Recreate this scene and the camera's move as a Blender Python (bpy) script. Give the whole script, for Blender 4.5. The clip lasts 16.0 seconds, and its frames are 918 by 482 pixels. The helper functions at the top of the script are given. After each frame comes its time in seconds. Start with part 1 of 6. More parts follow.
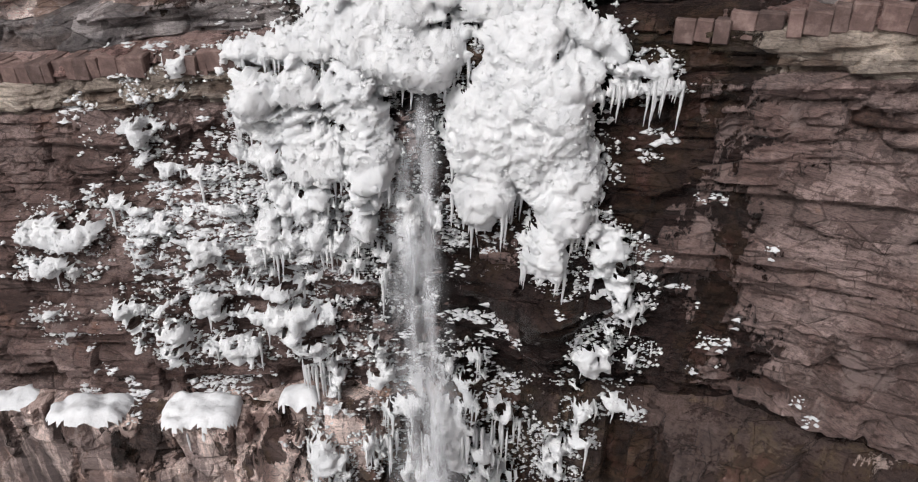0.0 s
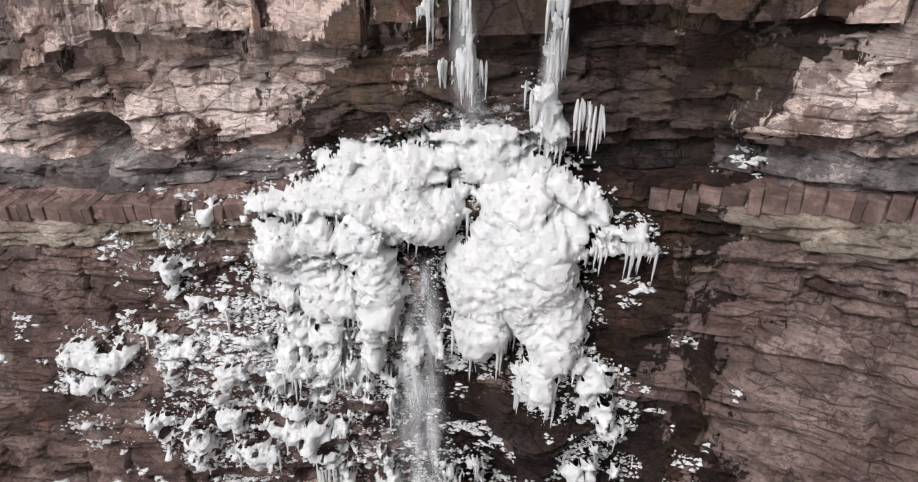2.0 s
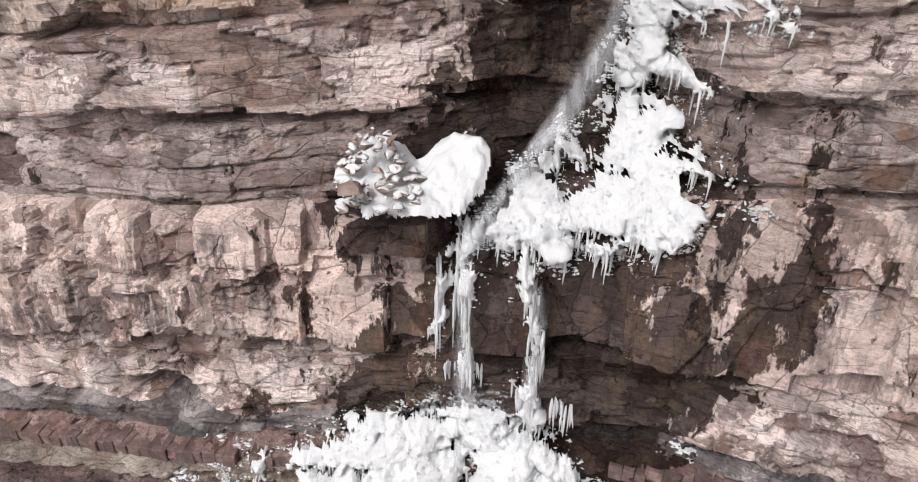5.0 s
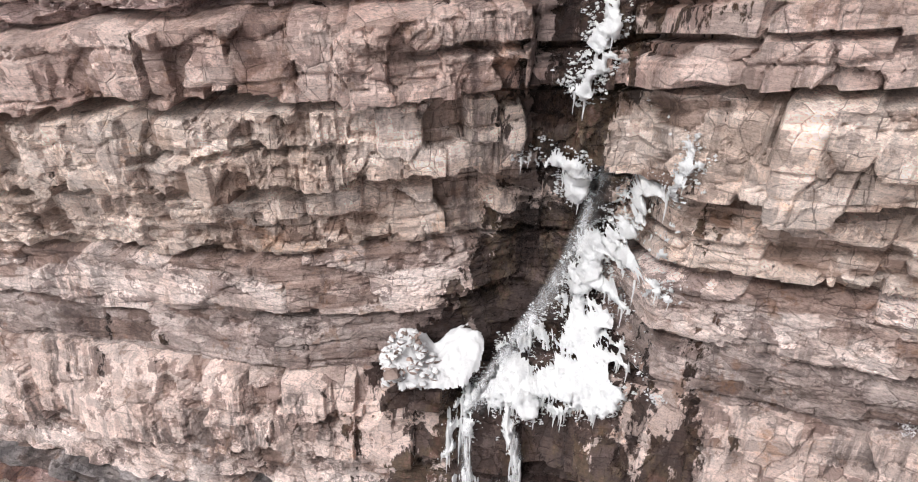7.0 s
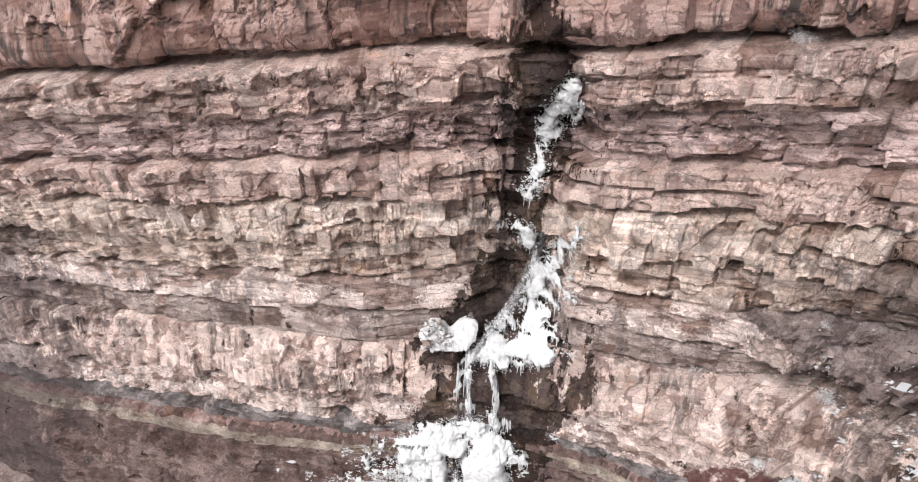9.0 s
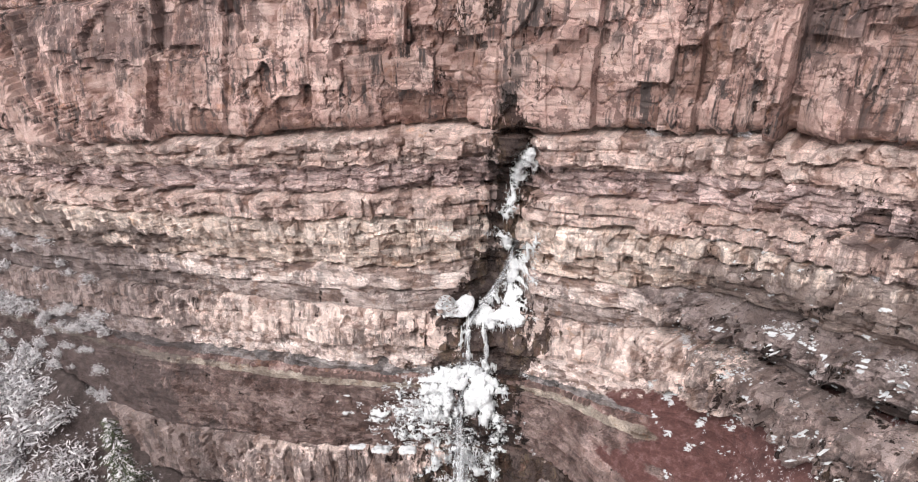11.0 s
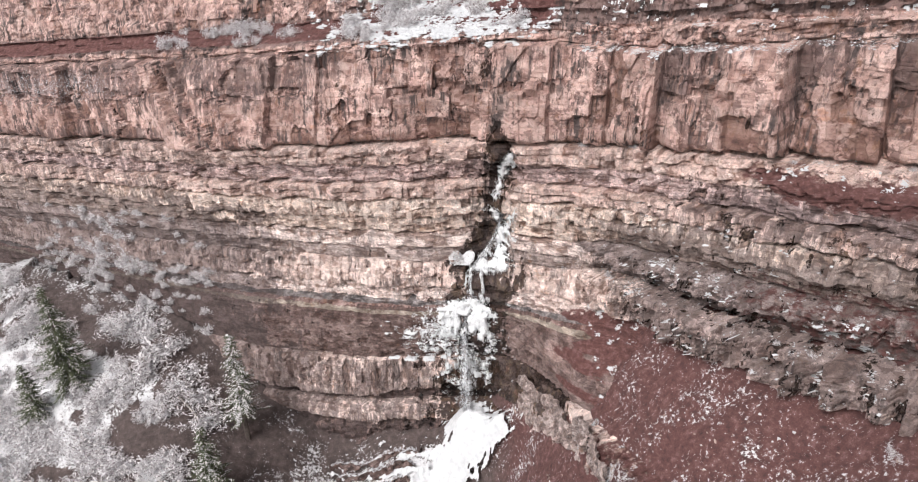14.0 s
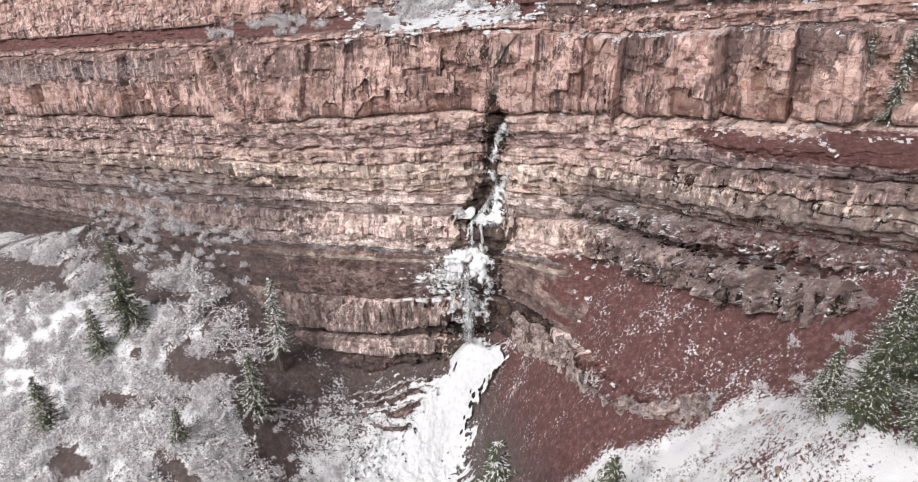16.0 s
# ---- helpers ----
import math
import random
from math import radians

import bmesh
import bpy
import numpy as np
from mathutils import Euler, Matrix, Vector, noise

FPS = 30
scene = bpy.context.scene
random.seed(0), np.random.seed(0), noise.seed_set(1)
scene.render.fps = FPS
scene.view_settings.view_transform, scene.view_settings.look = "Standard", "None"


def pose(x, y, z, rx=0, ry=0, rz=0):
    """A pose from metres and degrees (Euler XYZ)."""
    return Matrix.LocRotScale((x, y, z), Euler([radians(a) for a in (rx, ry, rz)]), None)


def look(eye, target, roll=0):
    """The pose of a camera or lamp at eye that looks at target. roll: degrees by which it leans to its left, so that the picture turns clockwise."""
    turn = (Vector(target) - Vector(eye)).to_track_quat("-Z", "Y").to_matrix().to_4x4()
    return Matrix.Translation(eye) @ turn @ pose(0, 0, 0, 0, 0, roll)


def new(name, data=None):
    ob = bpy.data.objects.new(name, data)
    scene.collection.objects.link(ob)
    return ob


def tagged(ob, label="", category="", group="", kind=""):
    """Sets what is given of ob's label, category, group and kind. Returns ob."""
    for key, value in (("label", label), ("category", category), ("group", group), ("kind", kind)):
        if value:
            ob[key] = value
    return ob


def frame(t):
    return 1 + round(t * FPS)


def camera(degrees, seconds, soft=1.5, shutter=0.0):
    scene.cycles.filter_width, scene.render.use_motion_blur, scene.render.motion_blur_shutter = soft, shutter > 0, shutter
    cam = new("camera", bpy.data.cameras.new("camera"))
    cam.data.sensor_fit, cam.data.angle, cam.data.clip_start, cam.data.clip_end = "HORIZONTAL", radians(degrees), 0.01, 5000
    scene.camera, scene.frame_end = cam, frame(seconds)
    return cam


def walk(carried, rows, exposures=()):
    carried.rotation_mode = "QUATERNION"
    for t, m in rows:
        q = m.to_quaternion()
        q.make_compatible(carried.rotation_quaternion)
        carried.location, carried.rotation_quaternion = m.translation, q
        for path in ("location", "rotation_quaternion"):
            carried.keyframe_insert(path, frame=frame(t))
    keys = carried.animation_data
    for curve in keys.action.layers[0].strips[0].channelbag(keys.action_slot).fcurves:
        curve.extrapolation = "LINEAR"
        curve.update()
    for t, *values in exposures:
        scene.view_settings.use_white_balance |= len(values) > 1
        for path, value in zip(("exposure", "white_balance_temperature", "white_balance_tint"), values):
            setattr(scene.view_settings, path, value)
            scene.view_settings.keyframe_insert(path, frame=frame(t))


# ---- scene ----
cam = camera(62.0, 16.0, 1.1)
METRES, EYE, TILT, LEAN, TURN = 90.0, 15.0, -31.0, 0.0, 0.0
ROWS = [
    (0.0, 0.0, 0.0, 0.0, 0.0, 0.0, -0.0),
    (0.5, -0.0, -0.0021, 0.0033, 0.0, 0.01, -0.01),
    (1.0, 0.0, -0.0048, 0.0079, 0.0, 0.02, -0.02),
    (1.5, 0.0, -0.0089, 0.0147, 0.01, 0.03, -0.03),
    (2.0, 0.0, -0.014, 0.0234, -0.01, -0.13, -0.01),
    (2.5, 0.0, -0.0192, 0.0321, -0.02, -0.13, -0.03),
    (3.0, -0.0004, -0.0241, 0.0407, 0.02, -0.11, -0.04),
    (3.5, -0.0008, -0.0291, 0.0493, -0.03, -0.13, -0.06),
    (4.0, -0.0008, -0.0346, 0.0581, 0.03, -0.1, -0.07),
    (4.5, -0.0002, -0.0412, 0.0674, 0.02, -0.09, -0.09),
    (5.0, -0.0002, -0.049, 0.0775, 0.03, -0.09, -0.09),
    (7.5, -0.0027, -0.1527, 0.1306, -0.17, -0.29, -0.08),
    (8.0, -0.0038, -0.193, 0.1343, -0.24, -0.23, -0.06),
    (8.5, -0.0052, -0.2373, 0.1369, -0.33, -0.31, -0.08),
    (9.0, -0.0065, -0.284, 0.1388, -0.39, -0.42, -0.08),
    (11.5, -0.0114, -0.5276, 0.1436, -0.47, -0.49, -0.01),
    (12.0, -0.012, -0.5783, 0.1437, -0.46, -0.5, -0.0),
    (12.5, -0.0132, -0.6283, 0.1432, -0.49, -0.46, -0.06),
    (13.0, -0.0157, -0.6753, 0.1377, -0.53, -0.46, -0.06),
    (13.5, -0.0183, -0.7204, 0.1283, -0.54, -0.51, -0.02),
    (14.0, -0.0206, -0.7647, 0.1172, -0.56, -0.55, 0.01),
    (14.5, -0.0224, -0.8079, 0.1049, -0.57, -0.59, 0.04),
    (15.0, -0.0241, -0.8505, 0.0925, -0.59, -0.66, 0.08),
    (15.5, -0.0254, -0.892, 0.0792, -0.58, -0.72, 0.12),
    (16.0, -0.0267, -0.9319, 0.0656, -0.57, -0.75, 0.15),
]
walk(cam, [(t, pose(0, 0, EYE, TILT, LEAN, TURN) @ pose(METRES * x, METRES * y, METRES * z, 90 + pitch, roll, yaw)) for t, x, y, z, yaw, pitch, roll in ROWS], [(0, 0.20), (2, 0.27), (5, 0.36), (7.5, 0.44), (13.0, 0.43), (16.0, 0.32)])

# ---- world and light ----
world = bpy.data.worlds.new("overcast_sky")
scene.world = world
world.use_nodes = True
wn = world.node_tree
sky = wn.nodes.new("ShaderNodeTexSky")
sky.sky_type, sky.sun_disc = "NISHITA", False
sky.sun_elevation, sky.sun_rotation = radians(48), radians(220)
sky.air_density, sky.dust_density, sky.ozone_density = 1.0, 4.0, 0.6
greyed = wn.nodes.new("ShaderNodeHueSaturation")
greyed.inputs["Saturation"].default_value = 0.26
wn.links.new(sky.outputs[0], greyed.inputs["Color"])
wn.links.new(greyed.outputs[0], wn.nodes["Background"].inputs[0])
wn.nodes["Background"].inputs[1].default_value = 0.115
sun = new("sun", bpy.data.lights.new("sun", "SUN"))
sun.data.energy, sun.data.angle, sun.data.color = 1.9, radians(20), (1.0, 0.984, 0.995)
sun.matrix_basis = look((-38, -45, 66), (0, 0, 0))

# ---- number helpers ----
M1, M2, M3 = np.uint64(0x9E3779B97F4A7C15), np.uint64(0xC2B2AE3D27D4EB4F), np.uint64(0x165667B19E3779F9)


def rnd(i, j=0, k=0, seed=0):
    """A repeatable random number in 0..1 for whole numbers i, j, k."""
    i, j, k = (np.asarray(a, dtype=np.int64).astype(np.uint64) for a in (i, j, k))
    with np.errstate(over="ignore"):
        n = i * M1 + j * M2 + k * M3 + np.uint64(seed * 7919 + 17)
        n = (n ^ (n >> np.uint64(31))) * M2
        n = (n ^ (n >> np.uint64(29))) * M1
        n = n ^ (n >> np.uint64(32))
    return (n & np.uint64(0xFFFFFF)).astype(float) / 16777215.0


def vnoise(x, y, z, seed=0):
    x, y, z = np.broadcast_arrays(x, y, z)
    i, j, k = np.floor(x), np.floor(y), np.floor(z)
    u, v, w = x - i, y - j, z - k
    u, v, w = (a * a * (3 - 2 * a) for a in (u, v, w))
    r = [[[rnd(i + a, j + b, k + c, seed) for c in (0, 1)] for b in (0, 1)] for a in (0, 1)]
    mix = lambda p, q, s: p + (q - p) * s
    return 2 * mix(mix(mix(r[0][0][0], r[0][0][1], w), mix(r[0][1][0], r[0][1][1], w), v),
                   mix(mix(r[1][0][0], r[1][0][1], w), mix(r[1][1][0], r[1][1][1], w), v), u) - 1


def fbm(x, y, z, octaves=3, seed=0):
    total, amp = 0, 0.5
    for o in range(octaves):
        total = total + amp * vnoise(x * 2**o, y * 2**o, z * 2**o, seed + o)
        amp *= 0.5
    return total


def worley(x, y, z, seed=0):
    """Distance to the nearest of one scattered point a cell."""
    i, j, k = np.floor(x), np.floor(y), np.floor(z)
    best = np.full(np.shape(x), 9.0)
    for a in (-1, 0, 1):
        for b in (-1, 0, 1):
            for c in (-1, 0, 1):
                p, q, r = i + a, j + b, k + c
                d = (p + rnd(p, q, r, seed) - x) ** 2 + (q + rnd(p, q, r, seed + 1) - y) ** 2 + (r + rnd(p, q, r, seed + 2) - z) ** 2
                best = np.minimum(best, d)
    return np.sqrt(best)


def ease(a, b, x):
    t = np.clip((x - a) / (b - a), 0, 1)
    return t * t * (3 - 2 * t)


def bump(x, centre, width):
    return np.exp(-(((x - centre) / width) ** 2))


# ---- materials ----
def nodes_of(name):
    m = bpy.data.materials.new(name)
    m.use_nodes = True
    return m, m.node_tree.nodes, m.node_tree.links, m.node_tree.nodes["Principled BSDF"]


def tex(n, l, scale, stretch=(1, 1, 1), detail=6, rough=0.6):
    """Noise in world metres, stretched along the axes."""
    g, mp, t = n.new("ShaderNodeNewGeometry"), n.new("ShaderNodeMapping"), n.new("ShaderNodeTexNoise")
    mp.inputs["Scale"].default_value = stretch
    t.inputs["Scale"].default_value, t.inputs["Detail"].default_value, t.inputs["Roughness"].default_value = scale, detail, rough
    l.new(g.outputs["Position"], mp.inputs["Vector"])
    l.new(mp.outputs[0], t.inputs["Vector"])
    return t.outputs["Fac"]


def ramp(n, l, fac, stops):
    r = n.new("ShaderNodeValToRGB")
    while len(r.color_ramp.elements) < len(stops):
        r.color_ramp.elements.new(0.5)
    for e, (p, c) in zip(r.color_ramp.elements, stops):
        e.position, e.color = p, (*c, 1) if len(c) == 3 else c
    l.new(fac, r.inputs[0])
    return r.outputs[0]


def mixed(n, l, fac, a, b, how="MIX"):
    m = n.new("ShaderNodeMix")
    m.data_type, m.blend_type = "RGBA", how
    for socket, value in ((m.inputs["Factor"], fac), (m.inputs["A"], a), (m.inputs["B"], b)):
        if hasattr(value, "node"):
            l.new(value, socket)
        else:
            socket.default_value = value if isinstance(value, float) else (*value, 1)
    return m.outputs["Result"]


def sums(n, l, a, b, op="ADD"):
    m = n.new("ShaderNodeMath")
    m.operation = op
    for k, v in enumerate((a, b)):
        if hasattr(v, "node"):
            l.new(v, m.inputs[k])
        else:
            m.inputs[k].default_value = v
    return m.outputs[0]


def attr(n, name):
    a = n.new("ShaderNodeAttribute")
    a.attribute_name = name
    return a.outputs["Fac"]


def grey(v):
    return (v, v, v)


def cells(n, l, scale, stretch, warp=0.3):
    """Broken blocks: a random value for each, and the nearness to the joint between two."""
    g, mp, w = n.new("ShaderNodeNewGeometry"), n.new("ShaderNodeMapping"), n.new("ShaderNodeTexNoise")
    add = n.new("ShaderNodeVectorMath")
    add.operation = "MULTIPLY_ADD"
    add.inputs[1].default_value = (warp, warp, warp * 0.7)
    w.inputs["Scale"].default_value, w.inputs["Detail"].default_value = 2.3, 6
    l.new(g.outputs["Position"], w.inputs["Vector"])
    l.new(w.outputs["Color"], add.inputs[0])
    l.new(g.outputs["Position"], add.inputs[2])
    mp.inputs["Scale"].default_value = stretch
    l.new(add.outputs[0], mp.inputs["Vector"])
    out = []
    for feature, socket in (("F1", "Color"), ("DISTANCE_TO_EDGE", "Distance")):
        v = n.new("ShaderNodeTexVoronoi")
        v.feature, v.inputs["Scale"].default_value = feature, scale
        l.new(mp.outputs[0], v.inputs["Vector"])
        out.append(v.outputs[socket])
    parts = n.new("ShaderNodeSeparateColor")
    l.new(out[0], parts.inputs[0])
    return parts.outputs[0], out[1]


def blocks(n, l, wide, tall, joint=0.02):
    """Courses of blocks that follow the wall, warped out of true: a random value for each, and 1 in the joints."""
    g, w, w2 = n.new("ShaderNodeNewGeometry"), n.new("ShaderNodeTexNoise"), n.new("ShaderNodeTexNoise")
    w.inputs["Scale"].default_value, w.inputs["Detail"].default_value = 0.55, 3
    w2.inputs["Scale"].default_value, w2.inputs["Detail"].default_value = 4.0, 5
    v = g.outputs["Position"]
    for field, much in ((w, (0.9, 0.9, 0.9)), (w2, (0.10, 0.10, 0.08))):
        l.new(g.outputs["Position"], field.inputs["Vector"])
        add = n.new("ShaderNodeVectorMath")
        add.operation = "MULTIPLY_ADD"
        add.inputs[1].default_value = much
        l.new(field.outputs["Color"], add.inputs[0])
        l.new(v, add.inputs[2])
        v = add.outputs[0]
    cut, put, b = n.new("ShaderNodeSeparateXYZ"), n.new("ShaderNodeCombineXYZ"), n.new("ShaderNodeTexBrick")
    l.new(v, cut.inputs[0])
    l.new(sums(n, l, cut.outputs[0], sums(n, l, cut.outputs[1], -0.75, "MULTIPLY")), put.inputs[0])
    l.new(sums(n, l, cut.outputs[2], sums(n, l, cut.outputs[1], 0.27, "MULTIPLY")), put.inputs[1])
    l.new(put.outputs[0], b.inputs["Vector"])
    b.offset, b.squash, b.offset_frequency, b.squash_frequency = 0.37, 1.9, 2, 3
    b.inputs["Scale"].default_value = 1.0
    b.inputs["Brick Width"].default_value, b.inputs["Row Height"].default_value = wide, tall
    b.inputs["Mortar Size"].default_value, b.inputs["Mortar Smooth"].default_value = joint, 0.3
    b.inputs["Color1"].default_value, b.inputs["Color2"].default_value, b.inputs["Mortar"].default_value = (0, 0, 0, 1), (1, 1, 1, 1), (0.5, 0.5, 0.5, 1)
    parts = n.new("ShaderNodeSeparateColor")
    l.new(b.outputs["Color"], parts.inputs[0])
    return parts.outputs[0], b.outputs["Fac"]


def rock(name, dark, mid, light, stain, streaks=0.5, bump_size=0.14, rust=(0.26, 0.13, 0.07), grainy=(1.0, 1.0, 0.75), varnish=0.6, fine=1.0, patches=0.45, lined=0.7, grains=0.5, broken=1.0):
    """Bedded rock: patches, partings, blocks of differing tone with joints, dark varnish, streaks that run down, and wet stains."""
    m, n, l, p = nodes_of(name)
    c1, e1 = cells(n, l, 1.35, grainy, 0.14)
    c2, e2 = blocks(n, l, 0.62 / fine, (0.36 if grainy[2] < 1 else 0.24) / fine, 0.013)
    base = ramp(n, l, tex(n, l, 0.55, (1, 1, 1.5), 12, 0.70), [(0.29, dark), (0.43, mid), (0.60, light)])
    tone = ramp(n, l, attr(n, "tone"), [(0.10, (0.50, 0.43, 0.40)), (0.20, (0.76, 0.71, 0.69)), (0.32, grey(0.98)), (0.6, grey(1.05)), (0.8, grey(1.2)), (1.0, grey(2.3))])
    base = mixed(n, l, 1.0, base, tone, "MULTIPLY")
    base = mixed(n, l, 1.0, base, ramp(n, l, c1, [(0, (0.80, 0.76, 0.74)), (0.4, grey(1.10)), (1, (1.26, 1.26, 1.26))]), "MULTIPLY")
    base = mixed(n, l, broken, base, ramp(n, l, c2, [(0, grey(0.74)), (0.35, grey(1.06)), (1, grey(1.26))]), "MULTIPLY")
    # thin partings between the laminae
    thread = tex(n, l, 1.5 * fine, (0.22, 0.22, 4.5), 10, 0.68)
    lines = ramp(n, l, thread, [(0.0, grey(1)), (0.415, grey(1)), (0.43, grey(0.25)), (0.445, grey(1.05)), (0.49, grey(1.05)), (0.50, grey(0.22)), (0.512, grey(1)), (0.57, grey(1.0)), (0.582, grey(0.35)), (0.60, grey(1.05))])
    base = mixed(n, l, lined, base, lines, "MULTIPLY")
    grain = ramp(n, l, tex(n, l, 13.0, (1, 1, 1.2), 9, 0.78), [(0.36, grey(0.5)), (0.46, grey(1.0)), (0.62, grey(1.3))])
    base = mixed(n, l, min(1.0, grains * 1.5), base, grain, "MULTIPLY")
    blotch = sums(n, l, tex(n, l, 0.85, (1, 1, 1.1), 14, 0.74), sums(n, l, sums(n, l, c1, 0.13, "MULTIPLY"), sums(n, l, c2, 0.07, "MULTIPLY")))
    coat = ramp(n, l, blotch, [(0.652, grey(0)), (0.667, grey(1))])
    base = mixed(n, l, sums(n, l, coat, min(0.95, varnish * 1.35), "MULTIPLY"), base, mixed(n, l, 0.5, dark, mixed(n, l, 1.0, base, (0.42, 0.36, 0.35), "MULTIPLY")))
    spots = ramp(n, l, tex(n, l, 1.3, (1, 1, 0.6), 12, 0.74), [(0.58, grey(0)), (0.61, grey(1))])
    base = mixed(n, l, sums(n, l, spots, patches, "MULTIPLY"), base, rust)
    ochre = ramp(n, l, tex(n, l, 0.55, (0.8, 0.8, 1.3), 12, 0.72), [(0.615, grey(0)), (0.66, grey(1))])
    base = mixed(n, l, sums(n, l, ochre, 0.5, "MULTIPLY"), base, mixed(n, l, 1.0, base, (1.05, 0.78, 0.55), "MULTIPLY"))
    drips = ramp(n, l, tex(n, l, 1.9, (1.0, 1.0, 0.10), 10, 0.70), [(0.50, grey(0)), (0.57, grey(1))])
    reach = ramp(n, l, tex(n, l, 0.25, (1, 1, 1), 6), [(0.44, grey(0)), (0.56, grey(1))])
    base = mixed(n, l, sums(n, l, sums(n, l, drips, reach, "MULTIPLY"), streaks, "MULTIPLY"), base, stain)
    gaps = ramp(n, l, tex(n, l, 0.9, (1, 1, 1), 7), [(0.40, grey(0)), (0.52, grey(1))])
    crack = sums(n, l, ramp(n, l, e1, [(0.0, grey(0.8)), (0.02, grey(0))]), gaps, "MULTIPLY")
    gaps2 = ramp(n, l, tex(n, l, 1.5, (1, 1, 1), 9, 0.65), [(0.49, grey(0)), (0.57, grey(1))])
    crack = sums(n, l, crack, sums(n, l, ramp(n, l, e2, [(0.0, grey(0)), (1.0, grey(broken))]), gaps2, "MULTIPLY"), "MAXIMUM")
    base = mixed(n, l, sums(n, l, crack, 0.62, "MULTIPLY"), base, mixed(n, l, 1.0, base, (0.24, 0.21, 0.20), "MULTIPLY"))
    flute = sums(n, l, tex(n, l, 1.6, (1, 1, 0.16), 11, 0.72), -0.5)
    dull = ramp(n, l, sums(n, l, attr(n, "grime_dulling"), sums(n, l, flute, 1.7, "MULTIPLY")), [(0.40, grey(0)), (0.54, grey(0.88))])
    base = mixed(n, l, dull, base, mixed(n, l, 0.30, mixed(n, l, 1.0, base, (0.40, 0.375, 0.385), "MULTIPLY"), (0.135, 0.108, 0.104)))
    patch = sums(n, l, tex(n, l, 1.0, (1, 1, 0.35), 12, 0.68), -0.5)
    patch = sums(n, l, patch, sums(n, l, sums(n, l, c1, -0.5), 0.08, "MULTIPLY"))
    hue = ramp(n, l, tex(n, l, 0.9, (1, 1, 0.5), 10, 0.7), [(0.40, (0.075, 0.062, 0.062)), (0.50, stain), (0.57, (0.125, 0.105, 0.066)), (0.62, (0.19, 0.125, 0.10)), (0.68, (0.32, 0.27, 0.255))])
    damp = ramp(n, l, sums(n, l, attr(n, "wet"), sums(n, l, patch, 3.0, "MULTIPLY")), [(0.44, grey(0)), (0.50, grey(1))])
    base = mixed(n, l, sums(n, l, damp, 0.94, "MULTIPLY"), base, mixed(n, l, 1.0, mixed(n, l, 0.05, mixed(n, l, 1.0, base, (1.0, 0.98, 0.98), "MULTIPLY"), (0.42, 0.36, 0.34)), hue, "MULTIPLY"))
    earth = ramp(n, l, sums(n, l, attr(n, "soil"), sums(n, l, tex(n, l, 1.3, (1, 1, 1.2), 10, 0.7), -0.5)), [(0.42, grey(0)), (0.52, grey(1))])
    base = mixed(n, l, earth, base, ramp(n, l, tex(n, l, 2.0, (1, 1, 1), 10, 0.74), [(0.3, (0.07, 0.034, 0.031)), (0.52, (0.15, 0.066, 0.059)), (0.72, (0.27, 0.17, 0.155))]))
    base = mixed(n, l, 1.0, base, (0.99, 0.995, 1.012), "MULTIPLY")
    rime = ramp(n, l, sums(n, l, attr(n, "frost"), tex(n, l, 5.0, (1, 1, 1.5), 10, 0.78)), [(0.93, grey(0)), (1.0, grey(1))])
    base = mixed(n, l, rime, base, (0.62, 0.625, 0.65))
    l.new(base, p.inputs["Base Color"])
    l.new(ramp(n, l, damp, [(0, grey(0.92)), (1, grey(0.27))]), p.inputs["Roughness"])
    b = n.new("ShaderNodeBump")
    b.inputs["Strength"].default_value, b.inputs["Distance"].default_value = 0.9, bump_size
    relief = sums(n, l, tex(n, l, 2.5 * fine, (0.7, 0.7, 2.4), 14, 0.76), tex(n, l, 14.0, (1, 1, 1), 8, 0.75))
    l.new(sums(n, l, relief, sums(n, l, crack, -0.6, "MULTIPLY")), b.inputs["Height"])
    l.new(b.outputs[0], p.inputs["Normal"])
    p.inputs["Specular IOR Level"].default_value = 0.35
    return m


